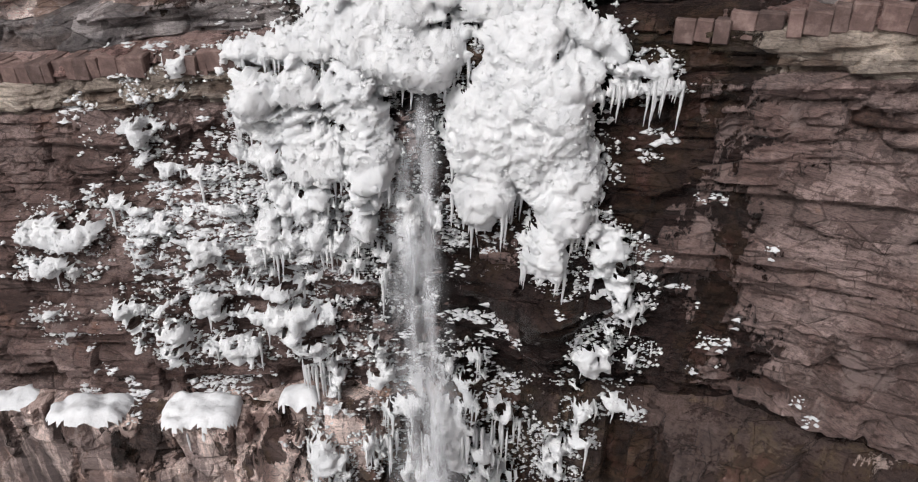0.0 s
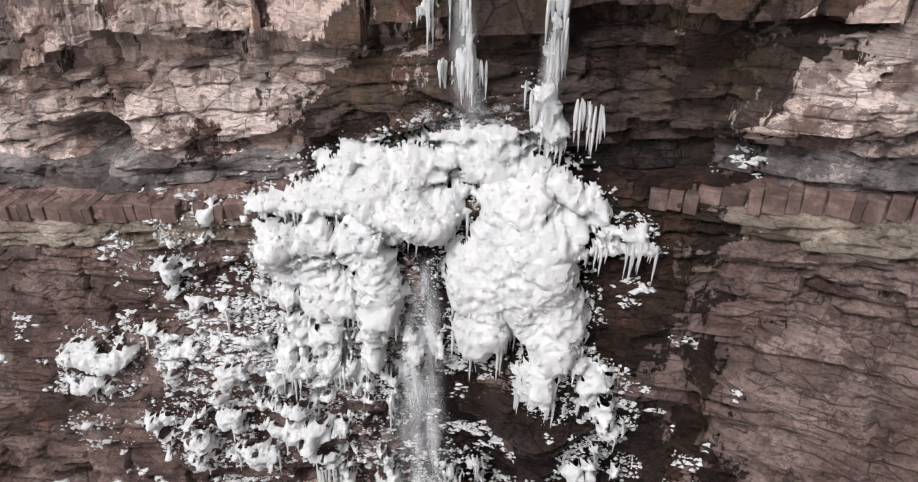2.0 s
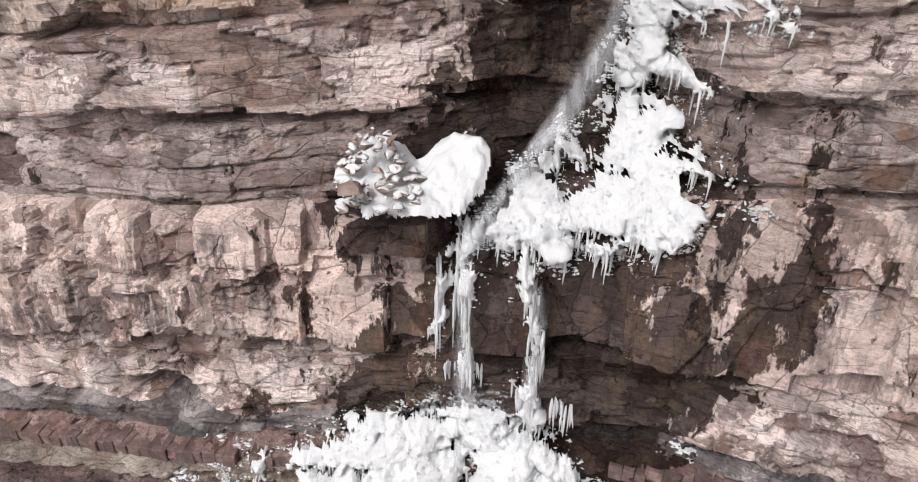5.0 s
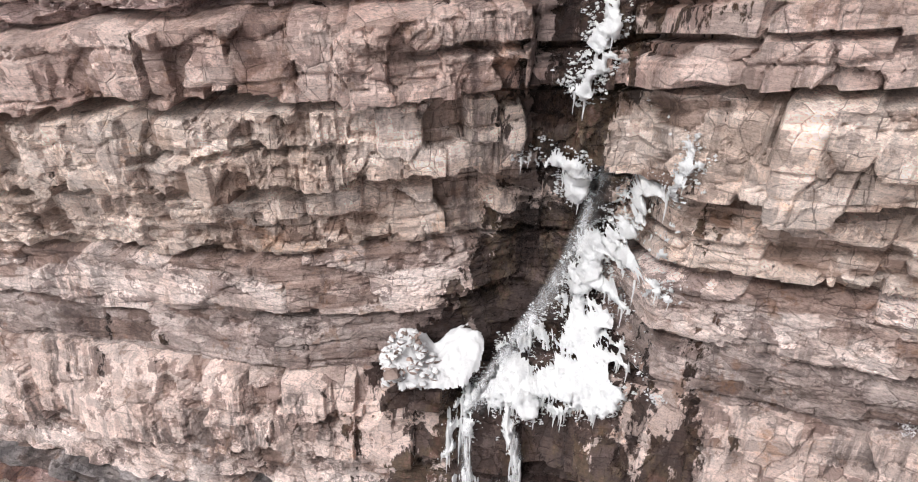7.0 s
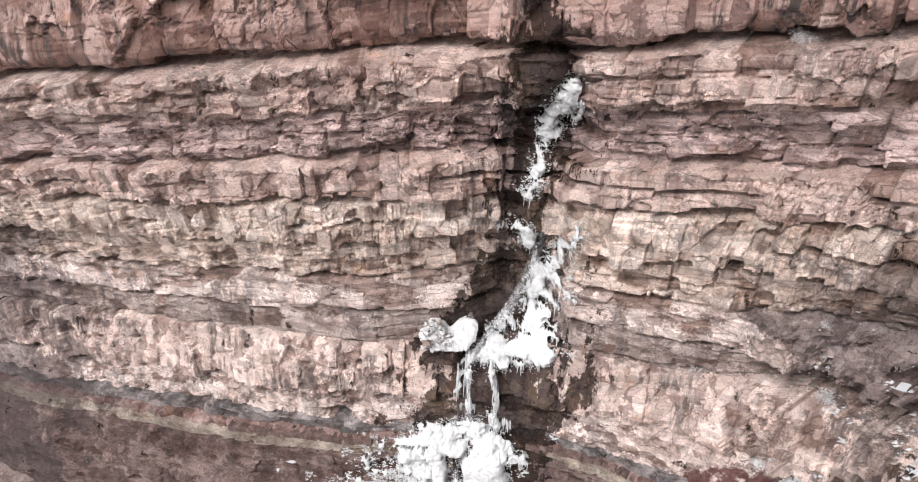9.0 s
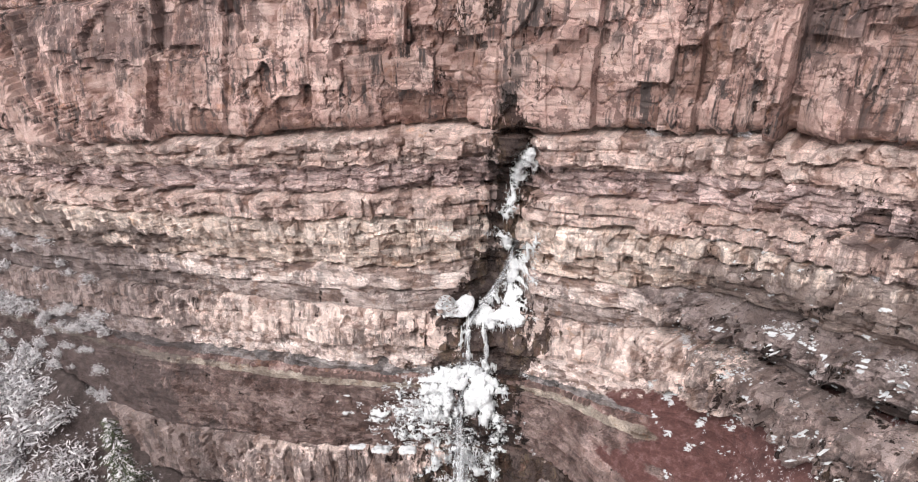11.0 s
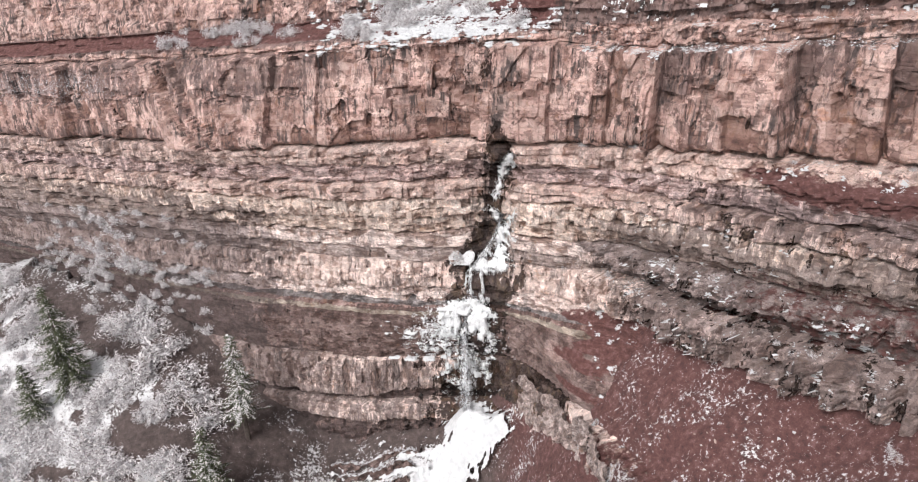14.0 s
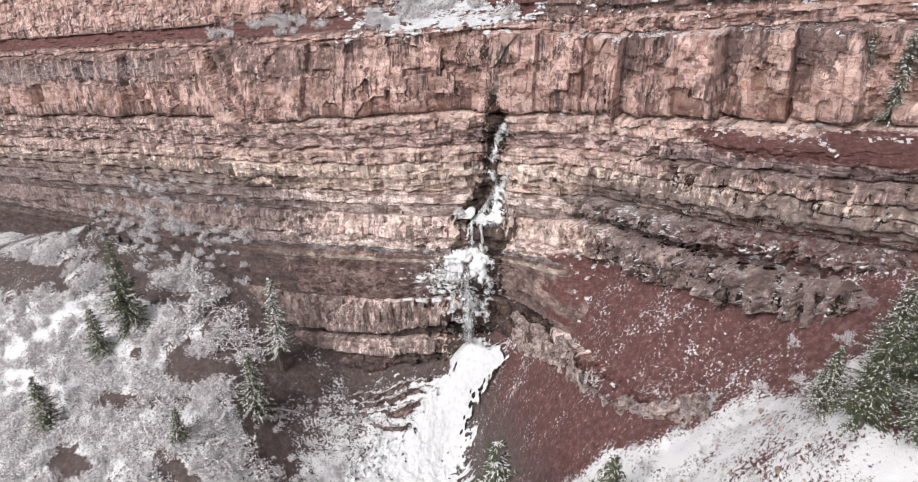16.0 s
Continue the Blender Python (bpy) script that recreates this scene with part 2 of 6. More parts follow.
WET = (0.085, 0.066, 0.062)
TALL, FLAT = (1.1, 1.1, 0.55), (0.6, 0.6, 1.9)
ROCKS = dict(
    pale=rock("pale_sandstone", (0.26, 0.175, 0.148), (0.57, 0.445, 0.395), (0.64, 0.52, 0.47), WET, 0.7, 0.12, grainy=TALL, lined=0.45),
    flaggy=rock("flaggy_sandstone", (0.14, 0.10, 0.09), (0.57, 0.455, 0.41), (0.72, 0.61, 0.565), WET, 0.5, grainy=FLAT),
    shale=rock("brown_shale", (0.050, 0.033, 0.029), (0.115, 0.073, 0.064), (0.22, 0.16, 0.145), WET, 0.2, 0.11, (0.25, 0.185, 0.17), FLAT, 0.5, 1.7, 0.7, 0.8, 0.9),
    brown=rock("brown_flags", (0.09, 0.066, 0.06), (0.27, 0.205, 0.185), (0.47, 0.39, 0.36), WET, 0.4, grainy=FLAT, varnish=0.5),
    grey=rock("grey_shale", (0.05, 0.046, 0.047), (0.11, 0.098, 0.097), (0.30, 0.265, 0.255), WET, 0.2, 0.11, (0.17, 0.12, 0.10), FLAT, 0.5, 1.7),
    redblock=rock("red_siltstone", (0.10, 0.058, 0.052), (0.20, 0.12, 0.105), (0.36, 0.26, 0.235), WET, 0.4, grainy=TALL),
    yellow=rock("buff_sandstone", (0.26, 0.19, 0.16), (0.66, 0.52, 0.44), (0.76, 0.64, 0.57), WET, 0.35, grainy=TALL, varnish=0.4, lined=0.5),
    ochre=rock("ochre_gravel", (0.12, 0.09, 0.072), (0.24, 0.195, 0.16), (0.40, 0.34, 0.285), WET, 0.2, grainy=FLAT, varnish=0.3, fine=1.7, broken=0.5),
    purple=rock("purple_mudstone", (0.16, 0.105, 0.10), (0.45, 0.33, 0.305), (0.62, 0.48, 0.45), WET, 0.4, grainy=FLAT),
    pink=rock("pink_sandstone", (0.22, 0.14, 0.125), (0.53, 0.385, 0.335), (0.66, 0.52, 0.465), WET, 0.5, varnish=0.45, lined=0.45, broken=0.75),
    red=rock("red_sandstone", (0.15, 0.092, 0.083), (0.45, 0.29, 0.25), (0.58, 0.42, 0.37), WET, 0.95, grainy=(0.5, 0.5, 0.35), varnish=0.6, lined=0.35, grains=0.28, broken=0.3),
)


def make_snow(name, low=(0.48, 0.485, 0.50), high=(0.62, 0.62, 0.63), dirt=0.25):
    m, n, l, p = nodes_of(name)
    c = ramp(n, l, tex(n, l, 1.5, (1, 1, 1), 8, 0.65), [(0.3, low), (0.55, high)])
    specks = ramp(n, l, tex(n, l, 7.0, (1, 1, 1), 8, 0.75), [(0.62, grey(0)), (0.70, grey(1))])
    c = mixed(n, l, sums(n, l, specks, dirt, "MULTIPLY"), c, (0.16, 0.13, 0.12))
    l.new(c, p.inputs["Base Color"])
    p.inputs["Roughness"].default_value = 0.75
    b = n.new("ShaderNodeBump")
    b.inputs["Strength"].default_value, b.inputs["Distance"].default_value = 0.6, 0.04
    l.new(tex(n, l, 9.0, (1, 1, 1), 8, 0.6), b.inputs["Height"])
    l.new(b.outputs[0], p.inputs["Normal"])
    return m


SNOW = make_snow("fresh_snow", dirt=0.15)
OLD_SNOW = make_snow("old_snow", dirt=0.5)


def make_ice():
    m, n, l, p = nodes_of("frosted_ice")
    c = ramp(n, l, tex(n, l, 2.2, (1, 1, 0.5), 8, 0.65), [(0.30, (0.55, 0.555, 0.57)), (0.43, (0.69, 0.695, 0.705)), (0.6, (0.76, 0.76, 0.765))])
    l.new(c, p.inputs["Base Color"])
    l.new(ramp(n, l, tex(n, l, 6.0, (1, 1, 0.5)), [(0.3, grey(0.25)), (0.65, grey(0.6))]), p.inputs["Roughness"])
    p.inputs["Specular IOR Level"].default_value = 0.3
    p.inputs["Subsurface Weight"].default_value, p.inputs["Subsurface Scale"].default_value = 0.5, 0.07
    p.inputs["Subsurface Radius"].default_value = (1.0, 1.0, 1.0)
    b = n.new("ShaderNodeBump")
    b.inputs["Strength"].default_value, b.inputs["Distance"].default_value = 0.75, 0.05
    l.new(sums(n, l, tex(n, l, 9.0, (1, 1, 0.7), 12, 0.75), tex(n, l, 26.0, (1, 1, 0.9), 6, 0.75)), b.inputs["Height"])
    l.new(b.outputs[0], p.inputs["Normal"])
    return m


ICE = make_ice()


def make_soil():
    """Bare soil, red on one bank and brown on the other, with snow dusting by the attribute frost."""
    m, n, l, p = nodes_of("soil")
    t = tex(n, l, 1.6, (1, 1, 1), 10, 0.72)
    brown = ramp(n, l, t, [(0.3, (0.040, 0.030, 0.028)), (0.52, (0.085, 0.062, 0.058)), (0.75, (0.17, 0.13, 0.12))])
    red = ramp(n, l, t, [(0.3, (0.045, 0.022, 0.021)), (0.52, (0.115, 0.05, 0.046)), (0.72, (0.24, 0.14, 0.13))])
    c = mixed(n, l, attr(n, "soil"), brown, red)
    fine = ramp(n, l, tex(n, l, 11.0, (1, 1, 1), 8, 0.75), [(0.3, grey(0.6)), (0.5, grey(1)), (0.72, grey(1.5))])
    c = mixed(n, l, 0.8, c, fine, "MULTIPLY")
    rime = ramp(n, l, sums(n, l, attr(n, "frost"), tex(n, l, 3.2, (1, 1, 1), 10, 0.78)), [(0.97, grey(0)), (1.04, grey(1))])
    c = mixed(n, l, rime, c, (0.66, 0.65, 0.66))
    l.new(c, p.inputs["Base Color"])
    p.inputs["Roughness"].default_value = 0.95
    b = n.new("ShaderNodeBump")
    b.inputs["Strength"].default_value, b.inputs["Distance"].default_value = 1.0, 0.15
    l.new(tex(n, l, 3.0, (1, 1, 1), 10, 0.75), b.inputs["Height"])
    l.new(b.outputs[0], p.inputs["Normal"])
    return m


SOIL = make_soil()

# ---- mesh helpers ----


def mesh_of(name, verts, quads, material, attrs=None, smooth=False):
    me = bpy.data.meshes.new(name)
    me.vertices.add(len(verts))
    me.vertices.foreach_set("co", np.asarray(verts, np.float32).ravel())
    quads = np.asarray(quads, np.int32)
    me.loops.add(quads.size)
    me.loops.foreach_set("vertex_index", quads.ravel())
    me.polygons.add(len(quads))
    me.polygons.foreach_set("loop_start", np.arange(len(quads), dtype=np.int32) * quads.shape[1])
    me.polygons.foreach_set("use_smooth", np.full(len(quads), smooth))
    for key, values in (attrs or {}).items():
        me.attributes.new(key, "FLOAT", "POINT").data.foreach_set("value", np.asarray(values, np.float32).ravel())
    me.update(calc_edges=True)
    me.validate()
    me.materials.append(material)
    return me


def grid_quads(rows, cols):
    i = np.arange(rows * cols).reshape(rows, cols)
    return np.stack([i[:-1, :-1], i[:-1, 1:], i[1:, 1:], i[1:, :-1]], -1).reshape(-1, 4)


def lump_cloud(name, centres, sizes, material, seed, jitter=0.25):
    """Many small rounded lumps that run together; sizes are half widths along x, y, z."""
    shape = np.array([(1, 0, 0), (0, 1, 0), (-1, 0, 0), (0, -1, 0), (0, 0, 1), (0, 0, -1)], float) * 1.2
    tris = np.array([(0, 1, 4), (1, 2, 4), (2, 3, 4), (3, 0, 4), (1, 0, 5), (2, 1, 5), (3, 2, 5), (0, 3, 5)])
    r = np.random.RandomState(seed)
    v = centres[:, None] + sizes[:, None] * shape[None] * (1 + jitter * (r.rand(len(centres), len(shape), 1) * 2 - 1))
    q = (tris[None] + (np.arange(len(centres)) * len(shape))[:, None, None]).reshape(-1, 3)
    return mesh_of(name, v.reshape(-1, 3), q, material, smooth=True)


def kept_part(verts, quads, attrs=None):
    """Only the vertices that the quads use."""
    used, back = np.unique(quads, return_inverse=True)
    return verts[used], back.reshape(quads.shape), {k: v.ravel()[used] for k, v in (attrs or {}).items()}


def under(parent, name, me, label=""):
    ob = new(name, me)
    ob.parent = parent
    return tagged(ob, label) if label else ob


def thing(name, label, category, at=(0, 0, 0), group="", kind=""):
    ob = new(name)
    ob.location = at
    return tagged(ob, label, category, group, kind)


# ---- the lie of the cliff ----
# Beds dip gently into the wall: a bed's level h is its height over the line x = 0, y = 11.
XS = [-95, -70, -45, -25, -12, -5, 0, 3, 6, 10, 14, 18, 24, 30, 42]
PLAN = {  # how far back the face stands at each x, by level
    -14: [60, 43, 24, 12.5, 9.2, 8.6, 8.6, 7.5, 2, -8, -17, -26, -36, -44, -58],
    4: [61, 45, 29, 15, 10.3, 9.5, 9.4, 8.9, 5.8, -5, -13, -20, -27, -33, -46],
    9: [62, 46, 29.5, 16, 11.3, 9.9, 9.8, 9.1, 7.4, -1.2, -7.5, -13.5, -21, -28, -41],
    14: [62, 46, 30, 19.5, 14.2, 11.5, 10.9, 10.2, 8.9, 7, 0.5, -7, -16, -23, -36],
    20: [62, 46, 31, 20.5, 15.4, 12.6, 13.0, 11.6, 9.2, 7, 2.5, -3.5, -11.5, -16.5, -30],
    28.6: [61.1, 45.1, 31, 17.5, 12.5, 11.7, 11.8, 9.5, 7.8, 5.0, 2.2, -2.6, -11.2, -15.8, -27],
    30: [61, 45, 31, 17, 12, 11.6, 11.6, 9.2, 7.6, 4.7, 2.2, -1.5, -8.0, -11, -22],
    40.5: [62, 46, 33, 20, 14.5, 12.3, 10.6, 9.3, 8, 5.5, 3.0, 0, -4.5, -8, -18],
    42.4: [64, 48, 35, 22.5, 18, 18.2, 17.5, 13.5, 8.6, 6.1, 3.6, 0.6, -3.9, -7.6, -17.5],
    48: [66, 50, 37, 24.5, 21, 26, 27, 22, 9.2, 6.7, 4.2, 1.2, -3.3, -7, -17],
    54: [68, 52, 39, 26.5, 25, 32, 34, 28, 11, 8.5, 6.0, 3, -1, -4, -14],
}
LEVELS = sorted(PLAN)
TABLE = np.array([PLAN[k] for k in LEVELS], float)


def spread(x, stations):
    """Whole-number station and share of the way to the next, with eased ends."""
    i = np.clip(np.searchsorted(stations, x, "right") - 1, 0, len(stations) - 2)
    s = np.asarray(stations, float)
    return i, np.clip((x - s[i]) / (s[i + 1] - s[i]), 0, 1)


def back(x, h):
    i, u = spread(x, XS)
    j, v = spread(h, LEVELS)
    row = lambda jj: TABLE[jj, i] * (1 - u) + TABLE[jj, i + 1] * u
    return row(j) * (1 - v) + row(j + 1) * v


def soft_back(x, h):
    """The face, rounded between its stations, with the corner that the stream has cut."""
    e = 0.5 + np.abs(x) * 0.05
    y = (back(x - e, h) + 2 * back(x, h) + back(x + e, h)) / 4
    gully = (ease(15.8, 19.3, h) + 0.35 * bump(h, 19.6, 1.6)) * (1 - ease(30.5, 31.5, h))
    corner = 4.15 + 0.15 * ease(24, 19, h)
    lo = -0.6 + 2.9 * ease(25.5, 29.5, h)
    y = y + gully * 1.6 * ease(0, 1, (x - lo) / (2.5 - 1.2 * ease(25.5, 29.5, h))) * (1 - ease(corner - 0.12, corner + 0.12, x))
    return y


def height(x, y, h):
    return h - 0.27 * (y - 11) + 0.07 * x


# ---- wall stations: close together by the fall, wider far off ----
def stations():
    xs, x = [0.0], 0.0
    while x < 42:
        slope = abs(float(back(x + 0.4, 12.0) - back(x, 12.0))) / 0.4
        x += (0.055 + 0.0075 * max(0, x - 5)) / math.hypot(1, min(slope, 2.5))
        xs.append(x)
    x, left = 0.0, []
    while x > -95:
        x -= 0.055 + 0.0075 * max(0, -x - 6)
        left.append(x)
    return np.array(left[::-1] + xs)


X = stations()
ALONG = np.concatenate([[0], np.cumsum(np.hypot(np.diff(X), np.diff(soft_back(X, 14.0))))])


def facing(h):
    """Unit horizontal direction out of the wall at each station."""
    d = (soft_back(X + 0.6, h) - soft_back(X - 0.6, h)) / 1.2
    s = np.hypot(d, 1)
    return d / s, -1 / s


def facets(s, h, wide, tall, seed):
    """Broken rock: cells of uneven shape, each a flat face of its own depth and tilt; gives depth, number and nearness to a crack."""
    u = s / wide + 0.09 * fbm(s / wide * 0.7, h / tall * 0.7, 0, 2, seed + 11)
    v = h / tall + 0.10 * fbm(s / wide * 0.7, h / tall * 0.7, 6, 2, seed + 12)
    i, j = np.floor(u), np.floor(v)
    f1, f2 = np.full(u.shape, 9.0), np.full(u.shape, 9.0)
    depth, num = np.zeros(u.shape), np.zeros(u.shape)
    for a in (-1, 0, 1):
        for b in (-1, 0, 1):
            p, q = i + a, j + b
            cu, cv = p + rnd(p, q, 1, seed), q + 0.5 + 0.6 * (rnd(p, q, 2, seed) - 0.5)
            du, dv = u - cu, v - cv
            d = np.maximum(np.abs(du), np.abs(dv) * 1.15) + 0.15 * np.hypot(du, dv)
            near = d < f1
            f2 = np.where(near, f1, np.minimum(f2, d))
            r = rnd(p, q, 3, seed)
            depth = np.where(near, (r - 0.5) * 2 + 0.5 * du * (rnd(p, q, 4, seed) - 0.5) * 2 + 0.3 * dv * (rnd(p, q, 5, seed) - 0.5) * 2, depth)
            num = np.where(near, r, num)
            f1 = np.where(near, d, f1)
    return depth, num, (f2 - f1) * min(wide, tall)


def courses(s, h, tall, long, seed):
    """Ledges: uneven courses that run on sideways, each proud or back by a slowly changing depth."""
    w = h / tall + 0.45 * vnoise(s / (long * 2.2), h / tall * 0.12, 2, seed) + 0.22 * vnoise(s / (long * 0.25), h / tall * 0.3, 3, seed + 1)
    c = np.floor(w)
    f = w - c
    depth = vnoise(s / long, c * 3.7, 0.5 * c, seed + 2) + 0.5 * vnoise(s / (long * 0.3), c * 3.7, 0.5 * c, seed + 3)
    depth = depth + 0.45 * (f - 0.5)
    return depth, rnd(c, 0, 0, seed + 4), np.minimum(f, 1 - f) * tall

# ---- the beds of the cliff ----
# name, material, lower level, upper level, how far proud, piece width, piece height, relief, course height, roughness, row step
BEDS = [
    ("shale_foot", "shale", -13.0, -3.0, -0.4, 1.6, 0.9, 0.35, 0.5, 0.22, 0.2),
    ("thin_ledge", "pale", -3.0, -0.6, 0.10, 2.6, 1.4, 0.35, 0.9, 0.14, 0.10),
    ("shale_parting", "shale", -0.6, 0.9, -0.9, 1.2, 0.5, 0.25, 0.4, 0.15, 0.10),
    ("lower_sandstone", "pale", 0.9, 5.9, 0.35, 0.9, 2.6, 0.30, 2.4, 0.12, 0.085),
    ("shale_slope", "shale", 5.9, 11.1, 0.0, 1.0, 0.6, 0.17, 0.45, 0.34, 0.055),
    ("ochre_band", "ochre", 11.1, 11.6, 0.05, 0.9, 0.3, 0.12, 0.2, 0.10, 0.045),
    ("red_course", "redblock", 11.6, 11.95, -0.05, 0.5, 0.8, 0.14, 0.4, 0.08, 0.05),
    ("dark_parting", "grey", 11.95, 12.5, -0.34, 1.2, 0.4, 0.16, 0.3, 0.16, 0.05),
    ("limestone_ledge", "flaggy", 12.5, 14.0, -0.20, 0.8, 0.4, 0.18, 0.35, 0.10, 0.045),
    ("great_sandstone", "pale", 14.0, 17.2, 0.28, 1.15, 2.3, 0.32, 2.6, 0.12, 0.045),
    ("brown_ledges", "brown", 17.2, 18.7, 0.05, 1.6, 0.6, 0.15, 0.5, 0.12, 0.05),
    ("flagstones", "flaggy", 18.7, 20.4, 0.25, 1.9, 0.8, 0.16, 0.7, 0.12, 0.06),
    ("grey_ledges", "yellow", 20.4, 22.3, 0.15, 1.1, 0.75, 0.26, 0.85, 0.12, 0.06),
    ("buff_blocks", "yellow", 22.3, 24.6, 0.60, 0.75, 1.3, 0.28, 1.4, 0.10, 0.07),
    ("pink_ledge", "pink", 24.6, 26.4, 0.70, 0.9, 1.1, 0.30, 1.0, 0.12, 0.07),
    ("purple_recess", "purple", 26.4, 28.4, 0.0, 1.6, 0.9, 0.50, 0.7, 0.25, 0.07),
    ("tan_ledges", "pink", 28.4, 30.3, 0.35, 1.3, 0.8, 0.36, 0.8, 0.16, 0.08),
    ("great_red_wall", "red", 30.3, 39.6, 0.80, 2.2, 3.0, 0.46, 3.3, 0.32, 0.10),
    ("rim_ledges", "red", 39.6, 41.2, 0.1, 1.8, 0.8, 0.4, 0.6, 0.3, 0.12),
    ("upper_slope", "red", 41.2, 42.5, -0.2, 2.0, 0.8, 0.35, 0.6, 0.4, 0.15),
    ("upper_band", "red", 42.5, 54.0, 0.3, 1.8, 1.5, 0.5, 1.3, 0.3, 0.22),
]
COLUMNS = {  # upright ribs between joints: width, depth
    "great_red_wall": ((5.2, 1.6), (2.3, 0.4)), "great_sandstone": ((1.25, 0.35), (3.1, 0.4)), "lower_sandstone": ((1.1, 0.35), (3.5, 0.4)),
    "buff_blocks": ((0.9, 0.3), (2.7, 0.35)), "pink_ledge": ((1.1, 0.3), (3.3, 0.4)), "tan_ledges": ((1.6, 0.4),), "grey_ledges": ((1.4, 0.3),),
}
HOLLOWS = {  # how deep the foot of a bed is undercut
    "pink_ledge": 1.1, "buff_blocks": 1.0, "flagstones": 0.5, "great_sandstone": 0.6, "great_red_wall": 1.3, "tan_ledges": 0.6, "grey_ledges": 0.5,
    "brown_ledges": 0.2, "limestone_ledge": 0.3, "lower_sandstone": 0.8, "thin_ledge": 0.7, "purple_recess": 0.5, "rim_ledges": 0.5,
}
CORNERS = ((14.1, 1.1), (21.3, 2.0), (26.0, 1.5))
cliff = thing("cliff", "layered cliff of pink and buff sandstone with dark shale bands", "cliff", kind="structure")
FACE = {}


def wetness(x, h):
    """Stain by the water: a broad patch about the fall, and the damp shale under it."""
    mid = 1.3 + 1.5 * ease(18, 22, h)
    x = np.where(x > mid, mid + (x - mid) * (1.12 + 0.45 * ease(18.5, 20, h) - 0.30 * bump(h, 15.6, 1.7) + 0.4 * bump(h, 12.7, 0.9)), x)
    w = (0.98 - 0.12 * ease(17.5, 20, h)) * bump(x, mid, 2.6 + 0.9 * ease(12, 14, h) * (1 - ease(17, 20, h)) - 0.75 * ease(18, 23, h))
    w = w + 0.55 * bump(x, 0.8, 3.8) * bump(h, 12.6, 1.1)
    w = np.maximum(w, 0.9 * bump(x, 0.8, 2.6 + 3.0 * (1 - ease(3, 5.5, h))) * (1 - ease(8, 10.5, h)))
    w = np.maximum(w, 1.0 * ease(0.3, 1.3, x) * (1 - ease(9, 11, x)) * (1 - ease(5.9, 6.5, h)) * ease(-1, 1, h))
    w = np.maximum(w, 0.25 * bump(x, -3.5, 3.5) * (1 - ease(6.0, 6.6, h)) * ease(2, 4, h))
    w = np.maximum(w, 0.5 * bump(x, -5, 3.5) * bump(h, 5.3, 0.9))
    return w * (1 - 0.9 * ease(30.5, 34, h)) + 0.30 * bump(x, 0, 4) * ease(32, 38, h)


